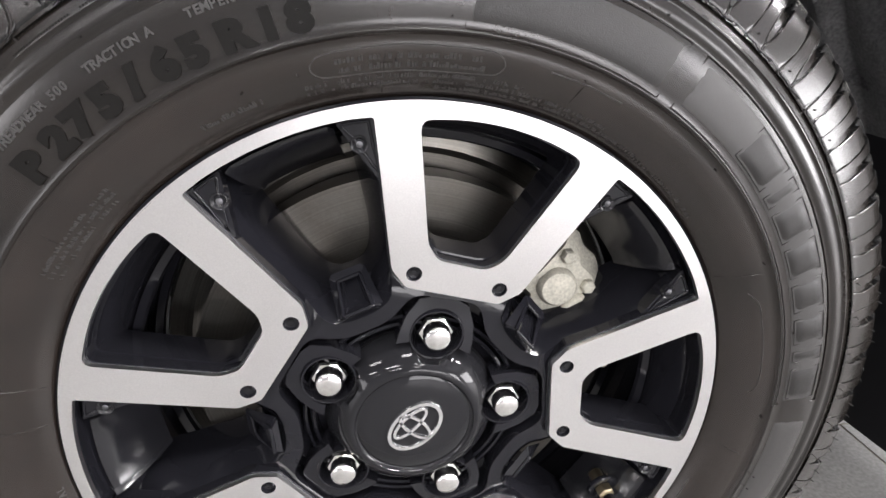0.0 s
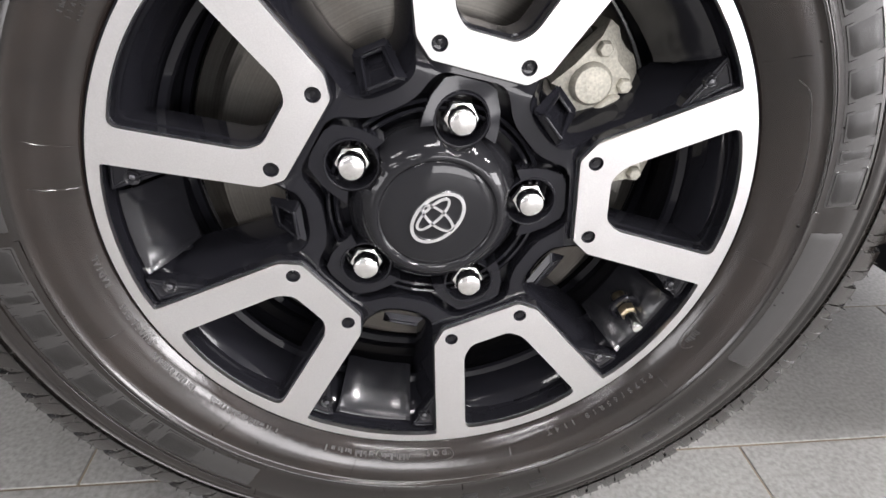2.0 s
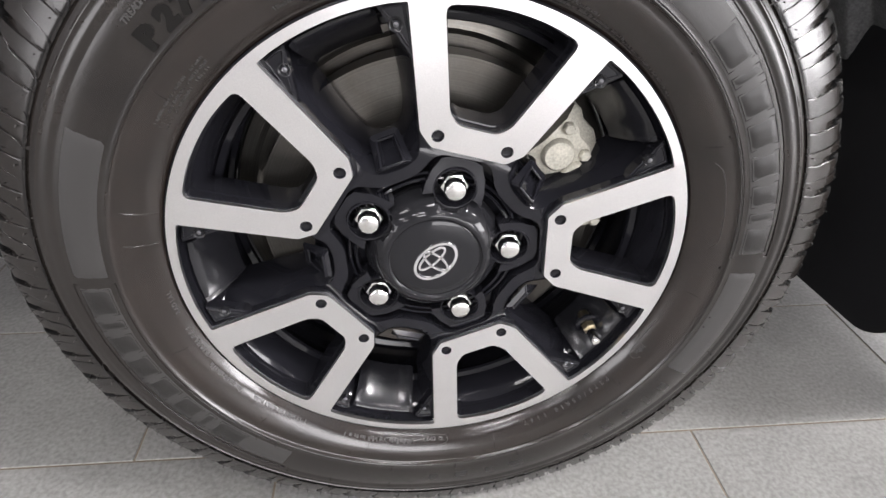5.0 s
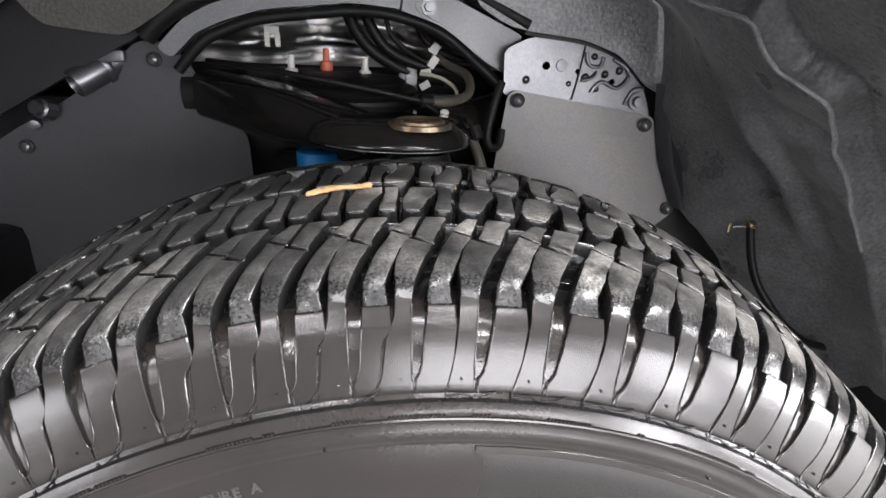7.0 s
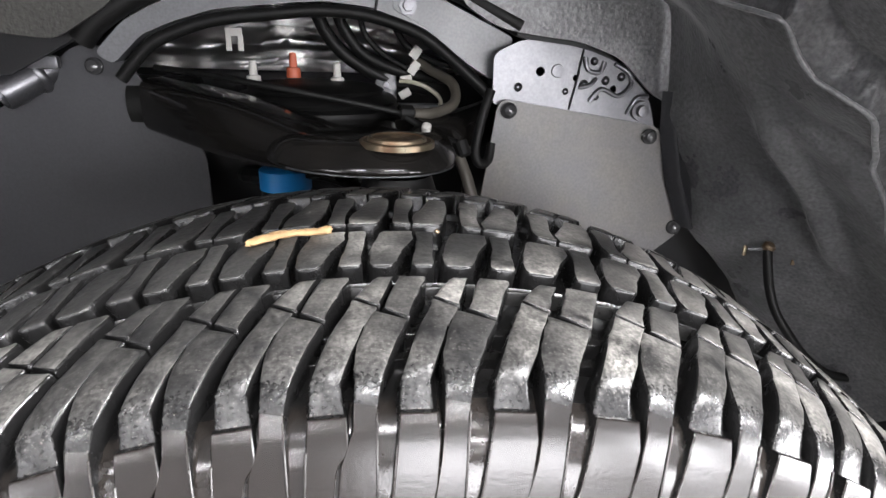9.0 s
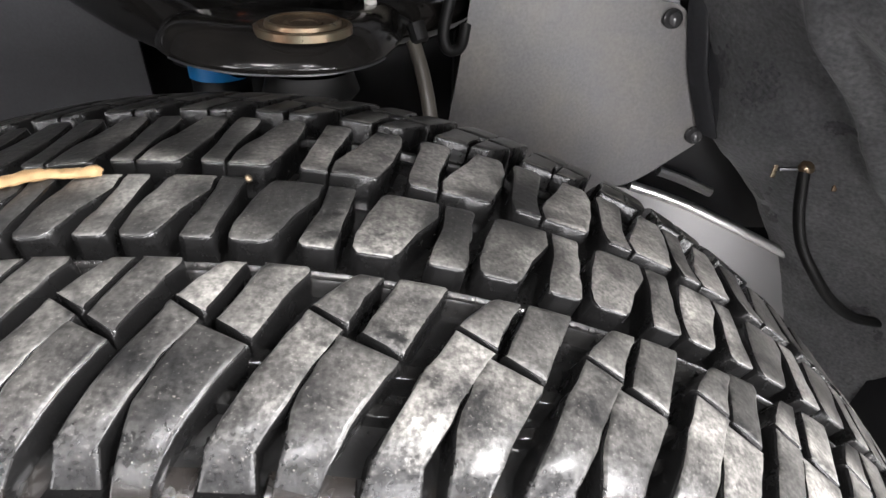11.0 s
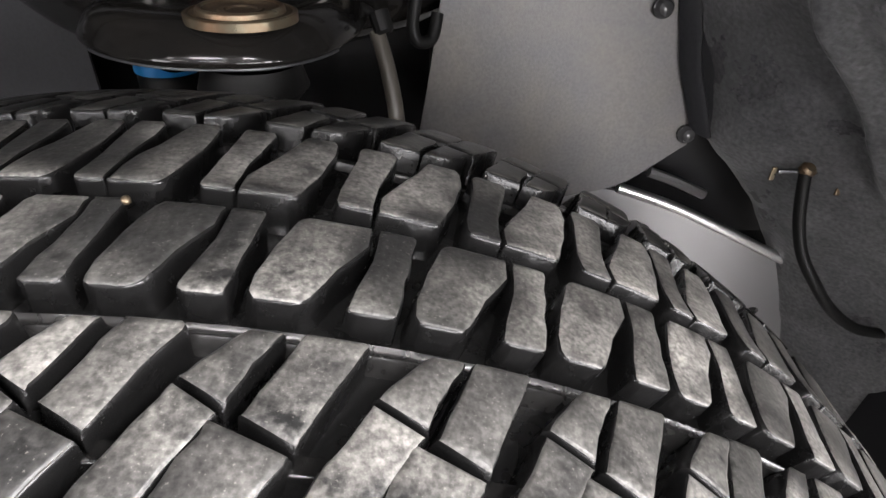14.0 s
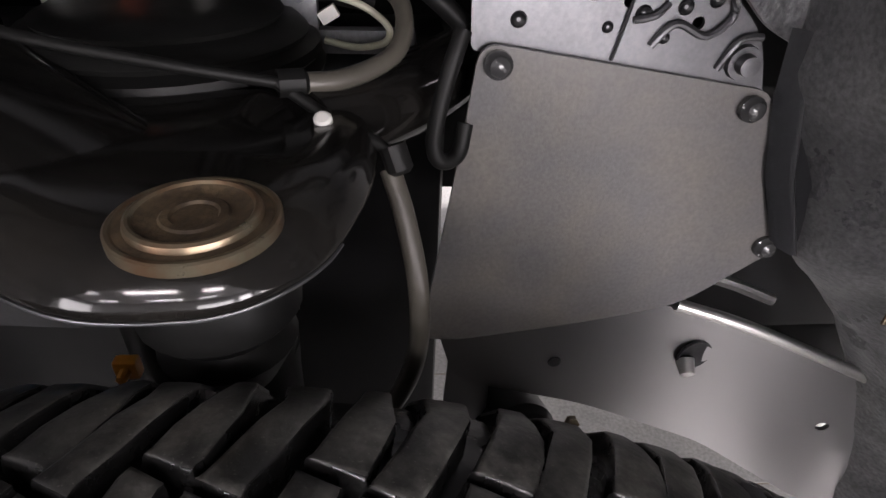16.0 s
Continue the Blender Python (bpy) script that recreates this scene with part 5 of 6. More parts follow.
part("rib", tube([(0.221, 0.3975, 0.830), (0.232, 0.3965, 0.842), (0.250, 0.3965, 0.836), (0.262, 0.3965, 0.846), (0.258, 0.3965, 0.858), (0.243, 0.3965, 0.866)], 0.0022, 8), STEEL, bracket)
part("rib", tube([(0.212, 0.3975, 0.872), (0.216, 0.3965, 0.860), (0.228, 0.3965, 0.858), (0.232, 0.3965, 0.868)], 0.0022, 8), STEEL, bracket)
# black discs on the plate, for the shade in small holes
for bx, bz, br in ((0.214, 0.846, 0.0032), (0.222, 0.868, 0.0026), (0.236, 0.850, 0.0030), (0.196, 0.839, 0.0022), (0.252, 0.854, 0.0030), (0.228, 0.834, 0.0022), (0.148, 0.842, 0.0030)):
    part("bracket_hole", turned([(0.0, br * 1.5), (0.0010, br * 1.25), (0.0004, br), (-0.0004, 0.0)], (bx, 0.3984, bz), (0, -1, 0), 12), MUD, bracket, "dark disc painted as a small shaded hole", smooth=30)
part("rib", tube([(0.209, 0.3975, 0.843), (0.220, 0.3966, 0.846), (0.226, 0.3975, 0.852)], 0.0020, 8), STEEL, bracket)
part("rib", tube([(0.262, 0.3975, 0.818), (0.270, 0.3962, 0.834), (0.282, 0.3962, 0.836)], 0.0020, 8), STEEL, bracket)
part("seam", tube([(0.201, 0.3975, 0.822), (0.206, 0.3970, 0.850), (0.210, 0.3975, 0.879)], 0.0010, 6), MUD, bracket)
part("boss", turned([(0, 0.0065), (0.002, 0.0060), (0.0024, 0.0)], (0.186, 0.3985, 0.858), (0, -1, 0), 18), STEEL, bracket, smooth=30)
part("bolt", turned([(0, 0.010), (0.004, 0.0095), (0.004, 0.006), (0.010, 0.0055), (0.0105, 0.0)], (0.276, 0.3985, 0.822), (0, -1, 0), 14), STEEL, bracket, smooth=30)

# curved apron rail over the suspension
rail_out = [(-0.236, 0.862), (-0.209, 0.889), (-0.182, 0.904), (-0.144, 0.917), (-0.101, 0.927), (-0.048, 0.935), (0.007, 0.935), (0.064, 0.923), (0.110, 0.902), (0.146, 0.886), (0.128, 0.846), (0.103, 0.860),
            (0.059, 0.892), (0.007, 0.909), (-0.037, 0.912), (-0.070, 0.909), (-0.130, 0.902), (-0.168, 0.890), (-0.195, 0.878), (-0.222, 0.852)]
rail = part("apron_rail", plate(rounded(rail_out, 0.006, 3), wall_plate(0.418), 0.02, bevel=0.003), RAIL, truck, "grey painted pressed apron rail", smooth=35)
part("bolt", turned([(0, 0.009), (0.003, 0.0088), (0.003, 0.0055), (0.008, 0.005), (0.0082, 0.0)], (0.042, 0.4150, 0.911), (0, -1, 0), 6), STEEL, rail, smooth=20)
part("gasket", tube([(-0.244, 0.416, 0.872), (-0.226, 0.414, 0.890), (-0.192, 0.414, 0.911), (-0.150, 0.414, 0.926), (-0.101, 0.414, 0.937), (-0.045, 0.414, 0.946), (0.010, 0.414, 0.946), (0.068, 0.414, 0.934), (0.150, 0.416, 0.898)], 0.0105, 12, smoothing=5), HOSE, rail, "black rubber gasket", smooth=60)
part("gasket", tube([(-0.216, 0.416, 0.840), (-0.190, 0.415, 0.868), (-0.166, 0.415, 0.881), (-0.130, 0.415, 0.893), (-0.070, 0.415, 0.901), (-0.037, 0.415, 0.904), (0.007, 0.415, 0.901), (0.057, 0.415, 0.885), (0.101, 0.416, 0.852), (0.122, 0.417, 0.834)], 0.0058, 10, smoothing=5), HOSE, rail, "black rubber gasket", smooth=60)
part("bolt_plate", plate(rounded([(0.028, 0.908), (0.030, 0.926), (0.066, 0.916), (0.072, 0.898), (0.058, 0.894)], 0.004, 3), wall_plate(0.4150), 0.003, bevel=0.0006), RAIL, rail, "grey bolt plate", smooth=30)
part("seam", tube([(0.012, 0.4165, 0.902), (0.014, 0.4160, 0.920), (0.013, 0.4165, 0.934)], 0.0012, 6), HOSE, rail)
part("apron_upper", plate([(-0.9, 1.19), (0.9, 1.19), (0.9, 0.80), (0.30, 0.80), (0.25, 0.868), (0.15, 0.888), (0.06, 0.934), (-0.02, 0.940), (-0.11, 0.932), (-0.19, 0.910), (-0.265, 0.866), (-0.42, 0.780), (-0.9, 0.62)],
                          wall_plate(0.424), 0.01), MUD, truck, "dark upper apron panel", smooth=30)

# felt end of the liner, open tube end and bright fittings on the apron beside the flap
part("liner_end", plate(rounded([(-0.352, 0.902), (-0.332, 0.880), (-0.258, 0.872), (-0.214, 0.900), (-0.180, 0.935), (-0.200, 0.985), (-0.36, 0.97)], 0.012, 3), wall_plate(0.400), 0.004, bevel=0.001), OLIVE, truck, "brownish felt end of the liner", smooth=35)
tie = part("tube_end", turned([(-0.050, 0.0150), (0.004, 0.0150), (0.006, 0.0140), (0.006, 0.0122), (0.003, 0.0112), (-0.045, 0.0108)], (-0.320, 0.428, 0.825), (-0.62, -0.62, -0.45), 28), STEEL, truck, "open bare steel tube end", smooth=40)
part("collar", turned([(-0.034, 0.0165), (-0.032, 0.0178), (-0.028, 0.0178), (-0.026, 0.0165)], (-0.320, 0.428, 0.825), (-0.62, -0.62, -0.45), 28), STEEL, tie, smooth=40)
part("apron_tab", box((-0.300, 0.428, 0.846), (-0.272, 0.436, 0.858), 0.003), STEEL, truck, smooth=30)
part("apron_fitting", turned([(-0.010, 0.0110), (0.004, 0.0105), (0.006, 0.0080), (0.012, 0.0070), (0.0125, 0.0)], (-0.362, 0.432, 0.796), (-0.3, -1, 0.3), 10), STEEL, truck, "bare cast fitting", smooth=25)
part("apron_fitting", turned([(-0.006, 0.0070), (0.004, 0.0062), (0.006, 0.0)], (-0.372, 0.430, 0.780), (0.2, -1, -0.2), 8), STEEL, truck, smooth=25)

# frame panel behind the tyre
bm = plate(rounded([(0.105, 0.64), (0.290, 0.642), (0.380, 0.612), (0.470, 0.575), (0.58, 0.53), (0.58, 0.36), (0.46, 0.412), (0.350, 0.487), (0.24, 0.53), (0.13, 0.552)], 0.02, 4), wall_plate(0.405, -0.10, 0.25), 0.004,
           holes=[[(0.450 + 0.006 * math.cos(i * math.pi / 8), 0.514 + 0.005 * math.sin(i * math.pi / 8)) for i in range(16)]], bevel=0.001)
panel = part("frame_panel", bm, FRAME, truck, "smooth bare grey metal frame side panel", smooth=35)
# alloy in place of the frame metal, to paint the fold's highlight
part("lip", tube([(0.287, 0.398, 0.646), (0.340, 0.392, 0.630), (0.400, 0.386, 0.605), (0.480, 0.378, 0.570), (0.58, 0.37, 0.535)], 0.0048, 10), ALLOY, panel, "folded edge in brighter metal for its highlight", smooth=60)
# black stands for the shade in the dimple, slot end and panel hole
part("dimple", turned([(0.0, 0.0150), (0.0016, 0.0140), (0.0008, 0.0120), (0.0004, 0.0)], (0.316, 0.3975, 0.594), (0.1, -1, 0), 20), MUD, panel, "pressed dimple, coloured dark for its shade", smooth=40)
part("stud", turned([(0, 0.0070), (0.004, 0.0066), (0.012, 0.0055), (0.014, 0.0)], (0.309, 0.3960, 0.590), (-0.1, -1, -0.5), 14), ALLOY, panel, "bright stud end", smooth=30)
part("slot", plate(rounded([(0.208, 0.572), (0.208, 0.590), (0.252, 0.588), (0.252, 0.570)], 0.008, 4), wall_plate(0.4070, -0.10, 0.25), 0.003, bevel=0.0012), FRAME, panel, "pressed oval slot", smooth=35)
part("slot_end", turned([(0, 0.0055), (0.001, 0.0050), (0.0012, 0.0)], (0.208, 0.4065, 0.581), (0, -1, 0), 12), MUD, panel, smooth=30)
part("panel_strip", plate(rounded([(0.126, 0.600), (0.160, 0.598), (0.160, 0.500), (0.128, 0.440), (0.118, 0.440)], 0.006, 3), wall_plate(0.418), 0.004, bevel=0.001), FRAME, panel, "grey folded side strip", smooth=35)
bush = part("bush", turned([(-0.03, 0.030), (0.010, 0.031), (0.016, 0.026), (0.018, 0.014), (0.022, 0.012), (0.022, 0.0)], (0.187, 0.408, 0.500), (0.15, -1, 0.25), 26), HOSE, panel, "black rubber bush", smooth=40)
part("bracket_bolt", turned([(0, 0.0060), (0.006, 0.0058), (0.007, 0.0)], (0.232, 0.402, 0.512), (0, -1, 0.4), 6), CADMIUM, panel, smooth=20)
part("panel_hole", turned([(0, 0.0070), (0.0006, 0.0064), (0.0002, 0.0055), (0.0, 0.0)], (0.480, 0.3815, 0.543), (0, -1, 0), 16), MUD, panel, "dark disc standing for a drilled hole's shade", smooth=30)
part("inner_bar", tube([(0.327, 0.430, 0.646), (0.352, 0.428, 0.638), (0.384, 0.425, 0.625)], 0.0048, 8), ALLOY, panel)

# ---- mud flap behind the tyre ----
# extended up and inward, out of view, to darken the frame panel's mirror image
mud = tagged(part("mud_flap", plate(rounded([(0.0, 0.66), (0.0, 0.285), (0.03, 0.262), (0.26, 0.25), (0.33, 0.30), (0.33, 0.62)], [0.01, 0.03, 0.03, 0.03, 0.03, 0.01], 5),
                                    lambda u, v, d: (0.520 + 0.10 * (v - 0.27) + d, -0.02 + u, v), 0.006, bevel=0.002), MUD, truck, "black moulded plastic mud flap", smooth=35))

# ---- suspension ----
arm = thing("upper_control_arm", (0.0, 0.30, 0.80), "gloss black stamped upper control arm with a ball joint", "control arm")
AP = rounded([(-0.075, 0.272), (-0.045, 0.238), (-0.010, 0.2205), (0.034, 0.222), (0.060, 0.246), (0.073, 0.292), (0.077, 0.355), (0.055, 0.388), (0.000, 0.388), (-0.080, 0.370)],
             [0.02, 0.02, 0.02, 0.02, 0.02, 0.02, 0.015, 0.015, 0.03, 0.02], 5)
cu, cv = sum(p[0] for p in AP) / len(AP), sum(p[1] for p in AP) / len(AP)
bm = bmesh.new()
levels = []
for inset, drop in ((0.060, 0.0), (0.028, 0.0), (0.020, 0.0004), (0.0125, 0.0028), (0.0065, 0.0070), (0.0025, 0.0125), (0.0005, 0.0160), (0.0, 0.0185), (0.0012, 0.0205), (0.0040, 0.0212), (0.012, 0.0190)):
    ring = []
    for u, v in AP:
        d = math.hypot(u - cu, v - cv)
        k = max(0.1, 1 - inset / d)
        ring.append(bm.verts.new((cu + (u - cu) * k, cv + (v - cv) * k, 0.8155 - drop - 0.05 * max(0, v - 0.28) * (1 if u > 0.03 else 0.2))))
    levels.append(ring)
for p, q in zip(levels, levels[1:]):
    for i in range(len(AP)):
        bm.faces.new((p[i], p[(i + 1) % len(AP)], q[(i + 1) % len(AP)], q[i]))
bm.faces.new(levels[0])
bm.faces.new(levels[-1][::-1])
plate_ob = part("arm_plate", bm, ARM, arm, smooth=70)
part("worn_edge", tube([(u, v, 0.8155 - 0.0198) for u, v in AP[6:30]], 0.0007, 6, smoothing=2), STEEL, plate_ob, "thin steel line along the edge", smooth=60)
# deep left leg of the arm, a rounded box section rising to its bushing
bm = bmesh.new()
legs = []
for k in range(13):
    t = k / 12
    p = Vector((-0.002 - 0.190 * t, 0.276 + 0.172 * t ** 1.1, 0.797 + 0.018 * t))
    d = Vector((-0.200, 0.150, 0.010)).normalized()
    s = d.cross(Vector((0, 0, 1))).normalized()
    hh, ww = 0.0140 + 0.0110 * smooth_step(0.0, 0.6, t), 0.036 - 0.011 * t
    legs.append([bm.verts.new(p + s * (ww * math.copysign(abs(math.cos(q)) ** 0.45, math.cos(q))) + Vector((0, 0, hh * math.copysign(abs(math.sin(q)) ** 0.45, math.sin(q))))) for q in [2 * math.pi * i / 24 for i in range(24)]])
for p, q in zip(legs, legs[1:]):
    for i in range(24):
        bm.faces.new((p[i], p[(i + 1) % 24], q[(i + 1) % 24], q[i]))
bm.faces.new(legs[-1])
bm.faces.new(legs[0][::-1])
part("arm_leg", bm, ARM, arm, smooth=50)
part("arm_leg", tube([(0.04, 0.36, 0.795), (0.10, 0.43, 0.795), (0.15, 0.50, 0.80)], 0.024, 14), ARM, arm, smooth=50)
ball = part("ball_joint_cap", turned([(-0.003, 0.0266), (0.0008, 0.0266), (0.0014, 0.0258), (0.0014, 0.0246), (0.0006, 0.0238), (0.0006, 0.0212), (0.0030, 0.0206), (0.0038, 0.0196), (0.0038, 0.0186), (0.0028, 0.0178)], (0.021, 0.248, 0.8152), (0.0, 0.0, 1), 48), CADMIUM, arm, "zinc-plated round ball joint cap", smooth=35)
part("cap_track", turned([(0.0009, 0.0240), (0.0011, 0.0225), (0.0009, 0.0208)], (0.021, 0.248, 0.8152), (0.0, 0.0, 1), 48), RUST, ball, "rust-brown track round the cap", smooth=35)
part("cap_centre", turned([(0.0029, 0.0180), (0.0018, 0.0160), (0.0016, 0.0110), (0.0023, 0.0102), (0.0023, 0.0078), (0.0014, 0.0070), (0.0014, 0.0)], (0.021, 0.248, 0.8152), (0.0, 0.0, 1), 36), RUST, ball, "rust-brown cap centre", smooth=35)
part("bushing_bolt", turned([(0, 0.010), (0.004, 0.010), (0.005, 0.006), (0.010, 0.0055), (0.0105, 0.0)], (-0.222, 0.452, 0.822), (-0.5, -1, 0), 10), STEEL, arm, "bare steel bushing bolt", smooth=25)
part("bushing", turned([(-0.03, 0.026), (0.03, 0.026), (0.032, 0.018), (0.036, 0.017), (0.036, 0.0)], (-0.190, 0.458, 0.815), (-1, 0.1, 0), 22), HOSE, arm, "black rubber bushing", smooth=35)
part("joint_boot", turned([(0, 0.024), (0.012, 0.028), (0.020, 0.021), (0.028, 0.025), (0.045, 0.016), (0.05, 0.0)], (0.022, 0.250, 0.792), (0, 0, -1), 24), HOSE, arm, "black rubber joint boot", smooth=50)

knuckle = thing("steering_knuckle", (0.016, 0.27, 0.70), "dark cast iron steering knuckle below the ball joint", "knuckle")
part("upright", tube([(0.016, 0.276, 0.742), (0.02, 0.25, 0.66), (0.02, 0.20, 0.55), (0.0, 0.17, 0.42)], 0.024, 14), HOSE, knuckle, smooth=40)
part("eye", turned([(-0.012, 0.024), (0.006, 0.025), (0.010, 0.021)], (0.016, 0.276, 0.728), (0, 0, 1), 20), HOSE, knuckle, smooth=40)
part("nut", turned([(0, 0.0075), (0.006, 0.0075), (0.007, 0.005), (0.0075, 0.0)], (0.036, 0.247, 0.700), (0.2, -1, 0.4), 6), STEEL, knuckle, "bare steel nut", smooth=20)
sensor = thing("wheel_sensor_clip", (-0.03, 0.27, 0.73), "small orange plastic clip behind the tyre", "clip")
part("clip_body", box((-0.036, 0.268, 0.722), (-0.026, 0.274, 0.732), 0.0015), ORANGE, sensor)
part("clip_body", box((-0.040, 0.268, 0.701), (-0.031, 0.274, 0.709), 0.0015), ORANGE, sensor)
part("clip_pin", turned([(0, 0.0025), (0.005, 0.0022), (0.0055, 0.0)], (-0.031, 0.268, 0.727), (0, -1, 0), 8), ORANGE, sensor)
strut = thing("coil_strut", (-0.05, 0.43, 0.70), "black coil strut with a blue shock body", "shock absorber")
part("shock_body", turned([(0, 0.023), (0.142, 0.023), (0.145, 0.021)], (-0.074, 0.388, 0.60), (0, 0.0, 1), 26), HOSE, strut, smooth=35)
part("blue_collar", turned([(0.0, 0.0200), (0.001, 0.0240), (0.019, 0.0240), (0.021, 0.021), (0.021, 0.0)], (-0.074, 0.388, 0.7450), (0, 0.0, 1), 26), BLUE, strut, "bright blue shock collar", smooth=35)
part("top_mount", turned([(0.0, 0.085), (0.006, 0.088), (0.010, 0.083), (0.013, 0.086), (0.018, 0.085), (0.021, 0.077), (0.024, 0.079), (0.029, 0.074), (0.031, 0.064), (0.034, 0.066), (0.038, 0.058), (0.040, 0.040), (0.041, 0.0)], (-0.045, 0.440, 0.800), (0, 0.0, 1), 36), HOSE, strut, "black rubber-topped spring mount", smooth=35)
coil = [(-0.06 + 0.060 * math.cos(a), 0.44 + 0.060 * math.sin(a), 0.61 + 0.0046 * k) for k, a in enumerate([i * math.pi / 6 for i in range(36)])]
part("spring", tube(coil, 0.0075, 8, smoothing=2), HOSE, strut, "black coil spring")
for x, y, z, top in ((-0.025, 0.450, 0.838, WHITE), (-0.068, 0.455, 0.846, RED), (-0.106, 0.450, 0.838, WHITE)):
    st = part("stud", turned([(-0.004, 0.0070), (0.005, 0.0068), (0.006, 0.0040), (0.014, 0.0036), (0.019, 0.0034), (0.020, 0.0)], (x, y, z), (0, 0, 1), 12), top, strut, smooth=30)

# crumpled heat shield in the engine bay
bm = bmesh.new()
cells = [[bm.verts.new((-0.26 + 0.42 * i / 48, 0.585 + 0.010 * math.sin(k * 1.15 + 0.5 * math.sin(i * 0.2)) + 0.008 * noise.noise(Vector((i * 0.25, k * 0.5, 7.0))), 0.84 + 0.16 * k / 22)) for k in range(23)] for i in range(49)]
for i in range(48):
    for k in range(22):
        bm.faces.new((cells[i][k], cells[i + 1][k], cells[i + 1][k + 1], cells[i][k + 1]))
bmesh.ops.solidify(bm, geom=list(bm.faces), thickness=0.0015)
shield = thing("heat_shield", (-0.05, 0.59, 0.84), "crumpled bare metal heat shield in the engine bay", "heat shield")
part("sheet", bm, ALLOY, shield, smooth=70)
tag = part("white_clip", box((-0.150, 0.553, 0.878), (-0.132, 0.557, 0.887), 0.001), WHITE, shield, "white two-pronged plastic clip")
for x in (-0.147, -0.134):
    part("prong", box((x - 0.003, 0.553, 0.862), (x + 0.003, 0.556, 0.879), 0.0008), WHITE, tag)

# hoses and wires
def run(name, pts, rad, mat, label, category):
    return tagged(part(name, tube(pts, rad, 10), mat, smooth=60), label, category)


h1 = run("brake_hose", [(0.081, 0.335, 0.788), (0.088, 0.322, 0.768), (0.094, 0.306, 0.738), (0.093, 0.296, 0.705), (0.082, 0.290, 0.678), (0.062, 0.285, 0.655), (0.045, 0.28, 0.63)], 0.0052, GREYHOSE, "grey flexible brake hose beside the control arm", "hose")
h2 = run("brake_hose", [(0.032, 0.355, 0.822), (0.060, 0.368, 0.820), (0.085, 0.395, 0.826), (0.088, 0.425, 0.842), (0.070, 0.455, 0.852), (0.055, 0.470, 0.862)], 0.0050, GREYHOSE, "grey looped hose over the control arm", "hose")
part("ferrule", turned([(0, 0.0066), (0.012, 0.0066), (0.014, 0.0045)], (0.082, 0.336, 0.800), (0.35, -0.35, -1), 12), HOSE, h1, "black crimped ferrule", smooth=30)
part("ferrule", turned([(0, 0.0066), (0.012, 0.0066), (0.014, 0.0045)], (0.030, 0.354, 0.822), (1, 0.35, -0.05), 12), HOSE, h2, "black crimped ferrule", smooth=30)
run("brake_pipe", [(0.030, 0.355, 0.822), (0.058, 0.345, 0.806), (0.076, 0.337, 0.800), (0.083, 0.335, 0.793)], 0.0030, HOSE, "thin dark brake pipe on the arm", "pipe")
run("cable", [(-0.19, 0.43, 0.850), (-0.14, 0.39, 0.848), (-0.08, 0.355, 0.842), (-0.02, 0.35, 0.832), (0.030, 0.355, 0.822)], 0.0028, HOSE, "thin black cable across the arm", "cable")
run("cable", [(-0.026, 0.460, 0.912), (-0.018, 0.466, 0.890), (0.004, 0.470, 0.864), (0.049, 0.475, 0.847), (0.10, 0.49, 0.842)], 0.0062, HOSE, "black cable sheath in the wheel arch", "cable")
run("cable", [(-0.046, 0.462, 0.912), (-0.036, 0.470, 0.886), (-0.014, 0.476, 0.862), (0.023, 0.480, 0.842), (0.07, 0.49, 0.83)], 0.0070, HOSE, "thick black cable sheath in the wheel arch", "cable")
run("cable", [(0.030, 0.455, 0.902), (0.037, 0.460, 0.886), (0.050, 0.464, 0.872), (0.075, 0.468, 0.860), (0.105, 0.47, 0.855)], 0.0035, HOSE, "thin black cable in the wheel arch", "cable")
run("pipe", [(0.118, 0.384, 0.840), (0.113, 0.380, 0.826), (0.107, 0.376, 0.804), (0.104, 0.374, 0.784), (0.108, 0.374, 0.773), (0.118, 0.380, 0.774), (0.122, 0.386, 0.79)], 0.0046, HOSE, "bent dark grey pipe beside the flap", "pipe")
run("sensor_cable", [(0.396, 0.324, 0.697), (0.396, 0.320, 0.685), (0.399, 0.314, 0.662), (0.406, 0.306, 0.638), (0.420, 0.298, 0.616), (0.446, 0.296, 0.588), (0.480, 0.300, 0.565), (0.52, 0.31, 0.55)], 0.0046, HOSE, "black sensor cable hanging below the liner", "cable")
clip = thing("wire_clip", (0.05, 0.467, 0.85), "white plastic connectors on the wiring", "clip")
for x, z, w, h, tilt in ((0.0545, 0.869, 0.010, 0.013, 35), (0.0530, 0.854, 0.009, 0.014, 35), (0.0450, 0.843, 0.012, 0.007, -10), (0.0440, 0.828, 0.012, 0.008, -30)):
    bm = box((-w / 2, -0.003, -h / 2), (w / 2, 0.003, h / 2), 0.001)
    bm.transform(Matrix.Translation((x, 0.462, z)) @ Matrix.Rotation(radians(tilt), 4, "Y"))
    part("connector", bm, WHITE, clip, smooth=30)
run("cable", [(0.038, 0.458, 0.841), (0.052, 0.452, 0.840), (0.067, 0.450, 0.835), (0.080, 0.452, 0.824), (0.078, 0.458, 0.813), (0.060, 0.464, 0.808), (0.040, 0.468, 0.811)], 0.0022, CREAM, "thin cream sheathed cable loop", "cable")
run("cable", [(-0.002, 0.470, 0.905), (0.004, 0.470, 0.884), (0.022, 0.470, 0.866), (0.046, 0.468, 0.853)], 0.0030, HOSE, "thin black cable behind the apron rail", "cable")
block = thing("wiring_bracket", (0.03, 0.48, 0.80), "mottled grey wiring bracket behind the arm", "bracket")
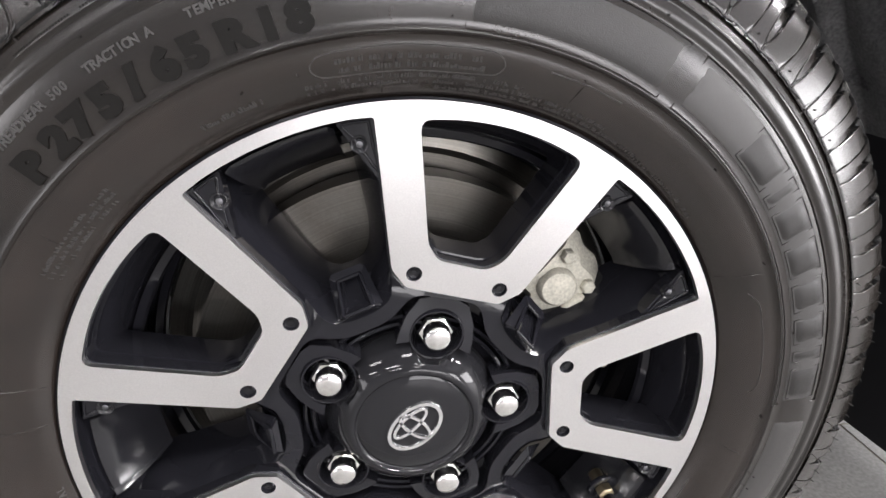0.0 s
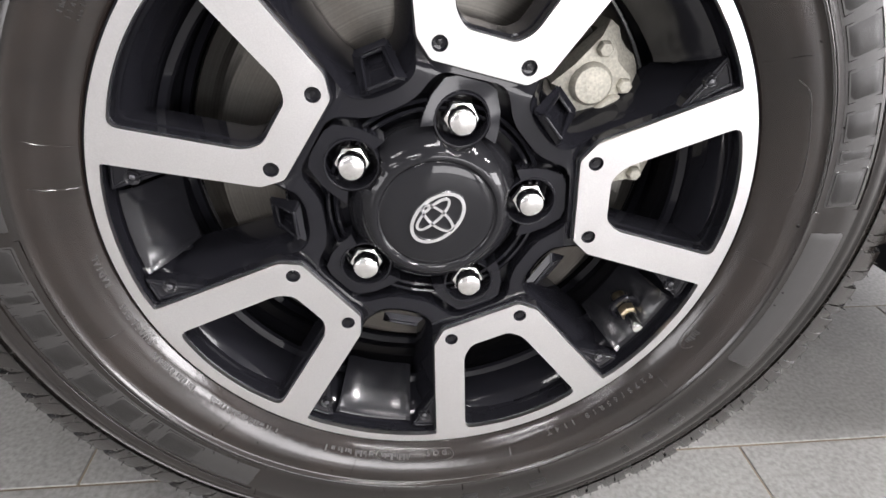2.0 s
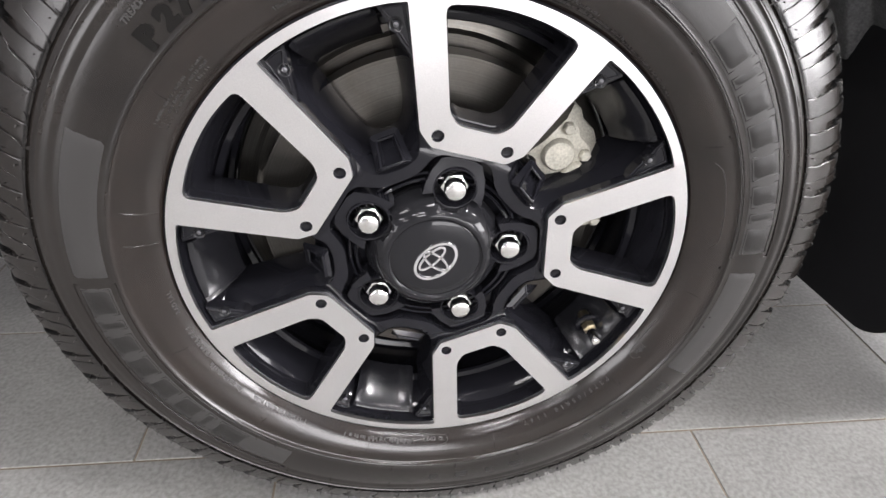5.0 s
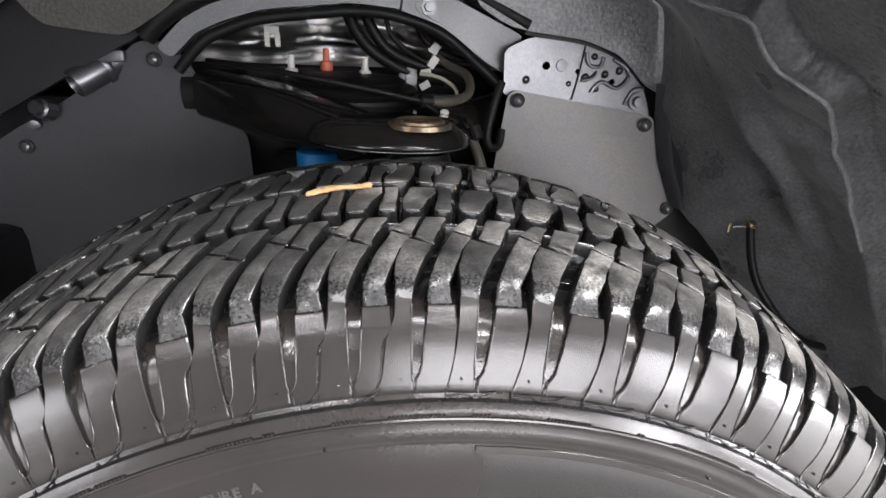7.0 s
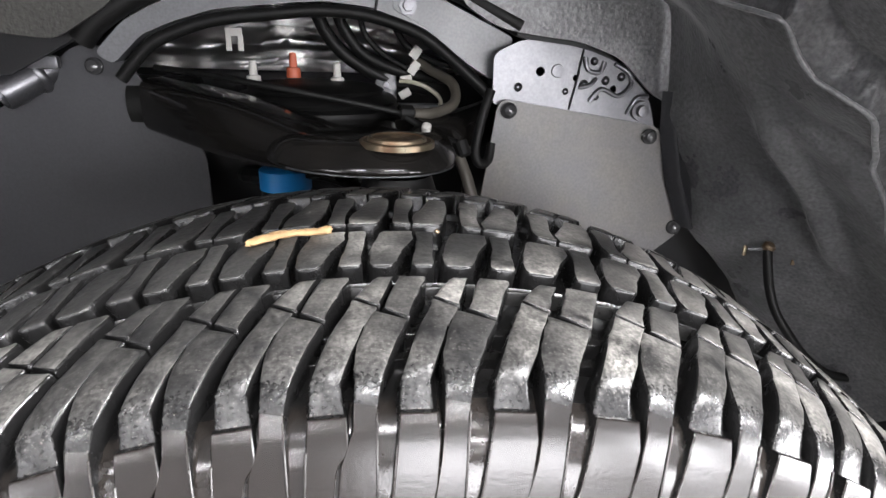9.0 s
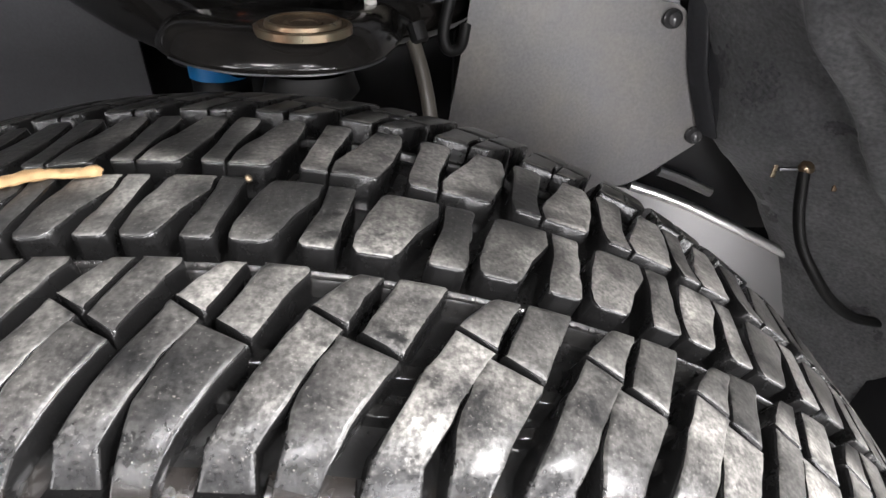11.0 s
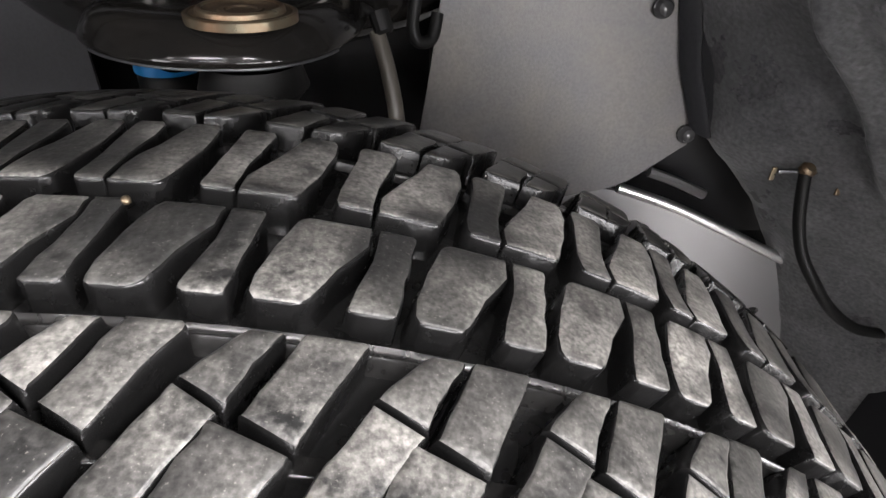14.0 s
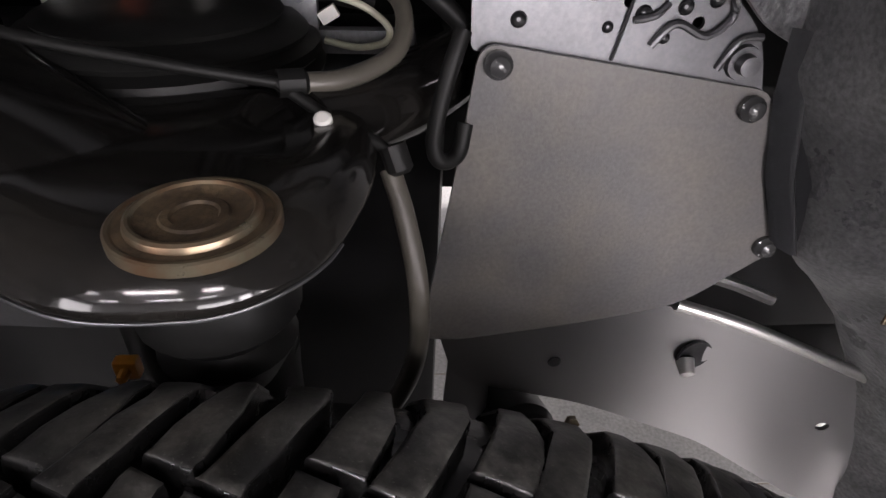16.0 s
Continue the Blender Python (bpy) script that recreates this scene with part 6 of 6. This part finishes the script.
part("upright", box((0.014, 0.474, 0.798), (0.036, 0.484, 0.847), 0.002), RAIL, block, smooth=30)
part("foot", box((0.034, 0.474, 0.800), (0.098, 0.486, 0.816), 0.003), RAIL, block, smooth=30)
part("screw", turned([(0, 0.004), (0.002, 0.0036), (0.0022, 0.0)], (0.025, 0.474, 0.835), (0, -1, 0), 8), STEEL, block, smooth=30)
bolt = tagged(part("arm_bolt", turned([(0, 0.0042), (0.004, 0.0042), (0.005, 0.003), (0.0052, 0.0)], (0.052, 0.334, 0.8110), (0, -0.6, 1), 10), WHITE, smooth=30), "pale painted bolt head on the arm", "bolt")
hang = thing("cable_bracket", (0.396, 0.325, 0.70), "small yellow-zinc cable bracket under the liner", "bracket")
part("bolt", turned([(0, 0.0062), (0.004, 0.0062), (0.006, 0.004), (0.0065, 0.0)], (0.397, 0.326, 0.698), (0.1, -0.6, 1), 10), CADMIUM, hang, smooth=30)
part("strap", box((0.376, 0.3255, 0.6960), (0.416, 0.3290, 0.6990), 0.001), STEEL, hang, smooth=30)
part("tab", box((0.368, 0.322, 0.692), (0.372, 0.324, 0.703), 0.001), CADMIUM, hang)
part("tab", box((0.421, 0.318, 0.682), (0.425, 0.320, 0.694), 0.001), CADMIUM, hang)

# ---- small things on the tread ----
rng = random.Random(21)
bm = bmesh.new()
rings = []
for k in range(25):
    w = k / 24
    y = 0.0838 + 0.0042 * smooth_step(0.0, 0.4, w)
    half = 0.0022 + 0.0026 * smooth_step(0.0, 0.10, w) - 0.0022 * smooth_step(0.25, 0.6, w) + 0.0005 * smooth_step(0.86, 0.93, w) - 0.0016 * smooth_step(0.97, 1.0, w)
    thick = 0.0014 + 0.0003 * smooth_step(0.85, 0.93, w)
    mid = at_angle(skin(y)[1] + thick * 0.95, -7.75 + 5.0 * w, y)
    ring_v = []
    for q in range(10):
        a = 2 * math.pi * q / 10
        rough = 1 + rng.uniform(-0.16, 0.16)
        slant = rng.uniform(-0.0011, 0.0011) if k in (0, 24) else 0.0
        ring_v.append(bm.verts.new(mid + Vector((slant, half * rough * math.cos(a), thick * rough * math.sin(a)))))
    rings.append(ring_v)
for p, q in zip(rings, rings[1:]):
    for i in range(10):
        bm.faces.new((p[i], p[(i + 1) % 10], q[(i + 1) % 10], q[i]))
bm.faces.new(rings[0][::-1])
bm.faces.new(rings[-1])
bmesh.ops.recalc_face_normals(bm, faces=bm.faces)
tagged(part("twig", bm, WOOD, smooth=40), "dry tan splinter of wood lying on the tread", "twig")
bm = bmesh.new()
bmesh.ops.create_icosphere(bm, subdivisions=2, radius=0.0013)
for v in bm.verts:
    v.co = v.co * (1 + 0.25 * noise.noise(v.co * 700)) + Vector((0.028, 0.086, 0.8030))
tagged(part("pebble", bm, CADMIUM, smooth=50), "tiny pale pebble stuck on the tread", "pebble")

# ---- floor tiles ----
TW, TD, JOINT = 0.6215, 0.2835, 0.0032
tile_bm = box((JOINT / 2, JOINT / 2, -0.012), (TW - JOINT / 2, TD - JOINT / 2, 0.0), 0.0008, seg=1)
tile_me = bpy.data.meshes.new("tile")
tile_bm.to_mesh(tile_me)
tile_bm.free()
tile_me.materials.append(TILE)
rest = bmesh.new()
for row in range(-28, 21):
    y0 = 0.083 + row * TD
    off = -0.410 if row % 2 == 0 else -0.208
    for col in range(-12, 16):
        x0 = off + col * TW
        if -7.1 < x0 and x0 + TW < 9.1 and -8.0 < y0 and y0 + TD < 5.9:
            if abs(x0 + TW / 2) < 2.6 and -1.8 < y0 < 2.2:
                ob = new("tile", tile_me)
                ob.location = (x0, y0, 0)
                ob.parent = floor
            else:
                rest.from_mesh(tile_me)
                rest.verts.ensure_lookup_table()
                for v in rest.verts[-len(tile_me.vertices):]:
                    v.co += Vector((x0, y0, 0))
part("outer_tiles", rest, TILE, floor, kind="stuff")
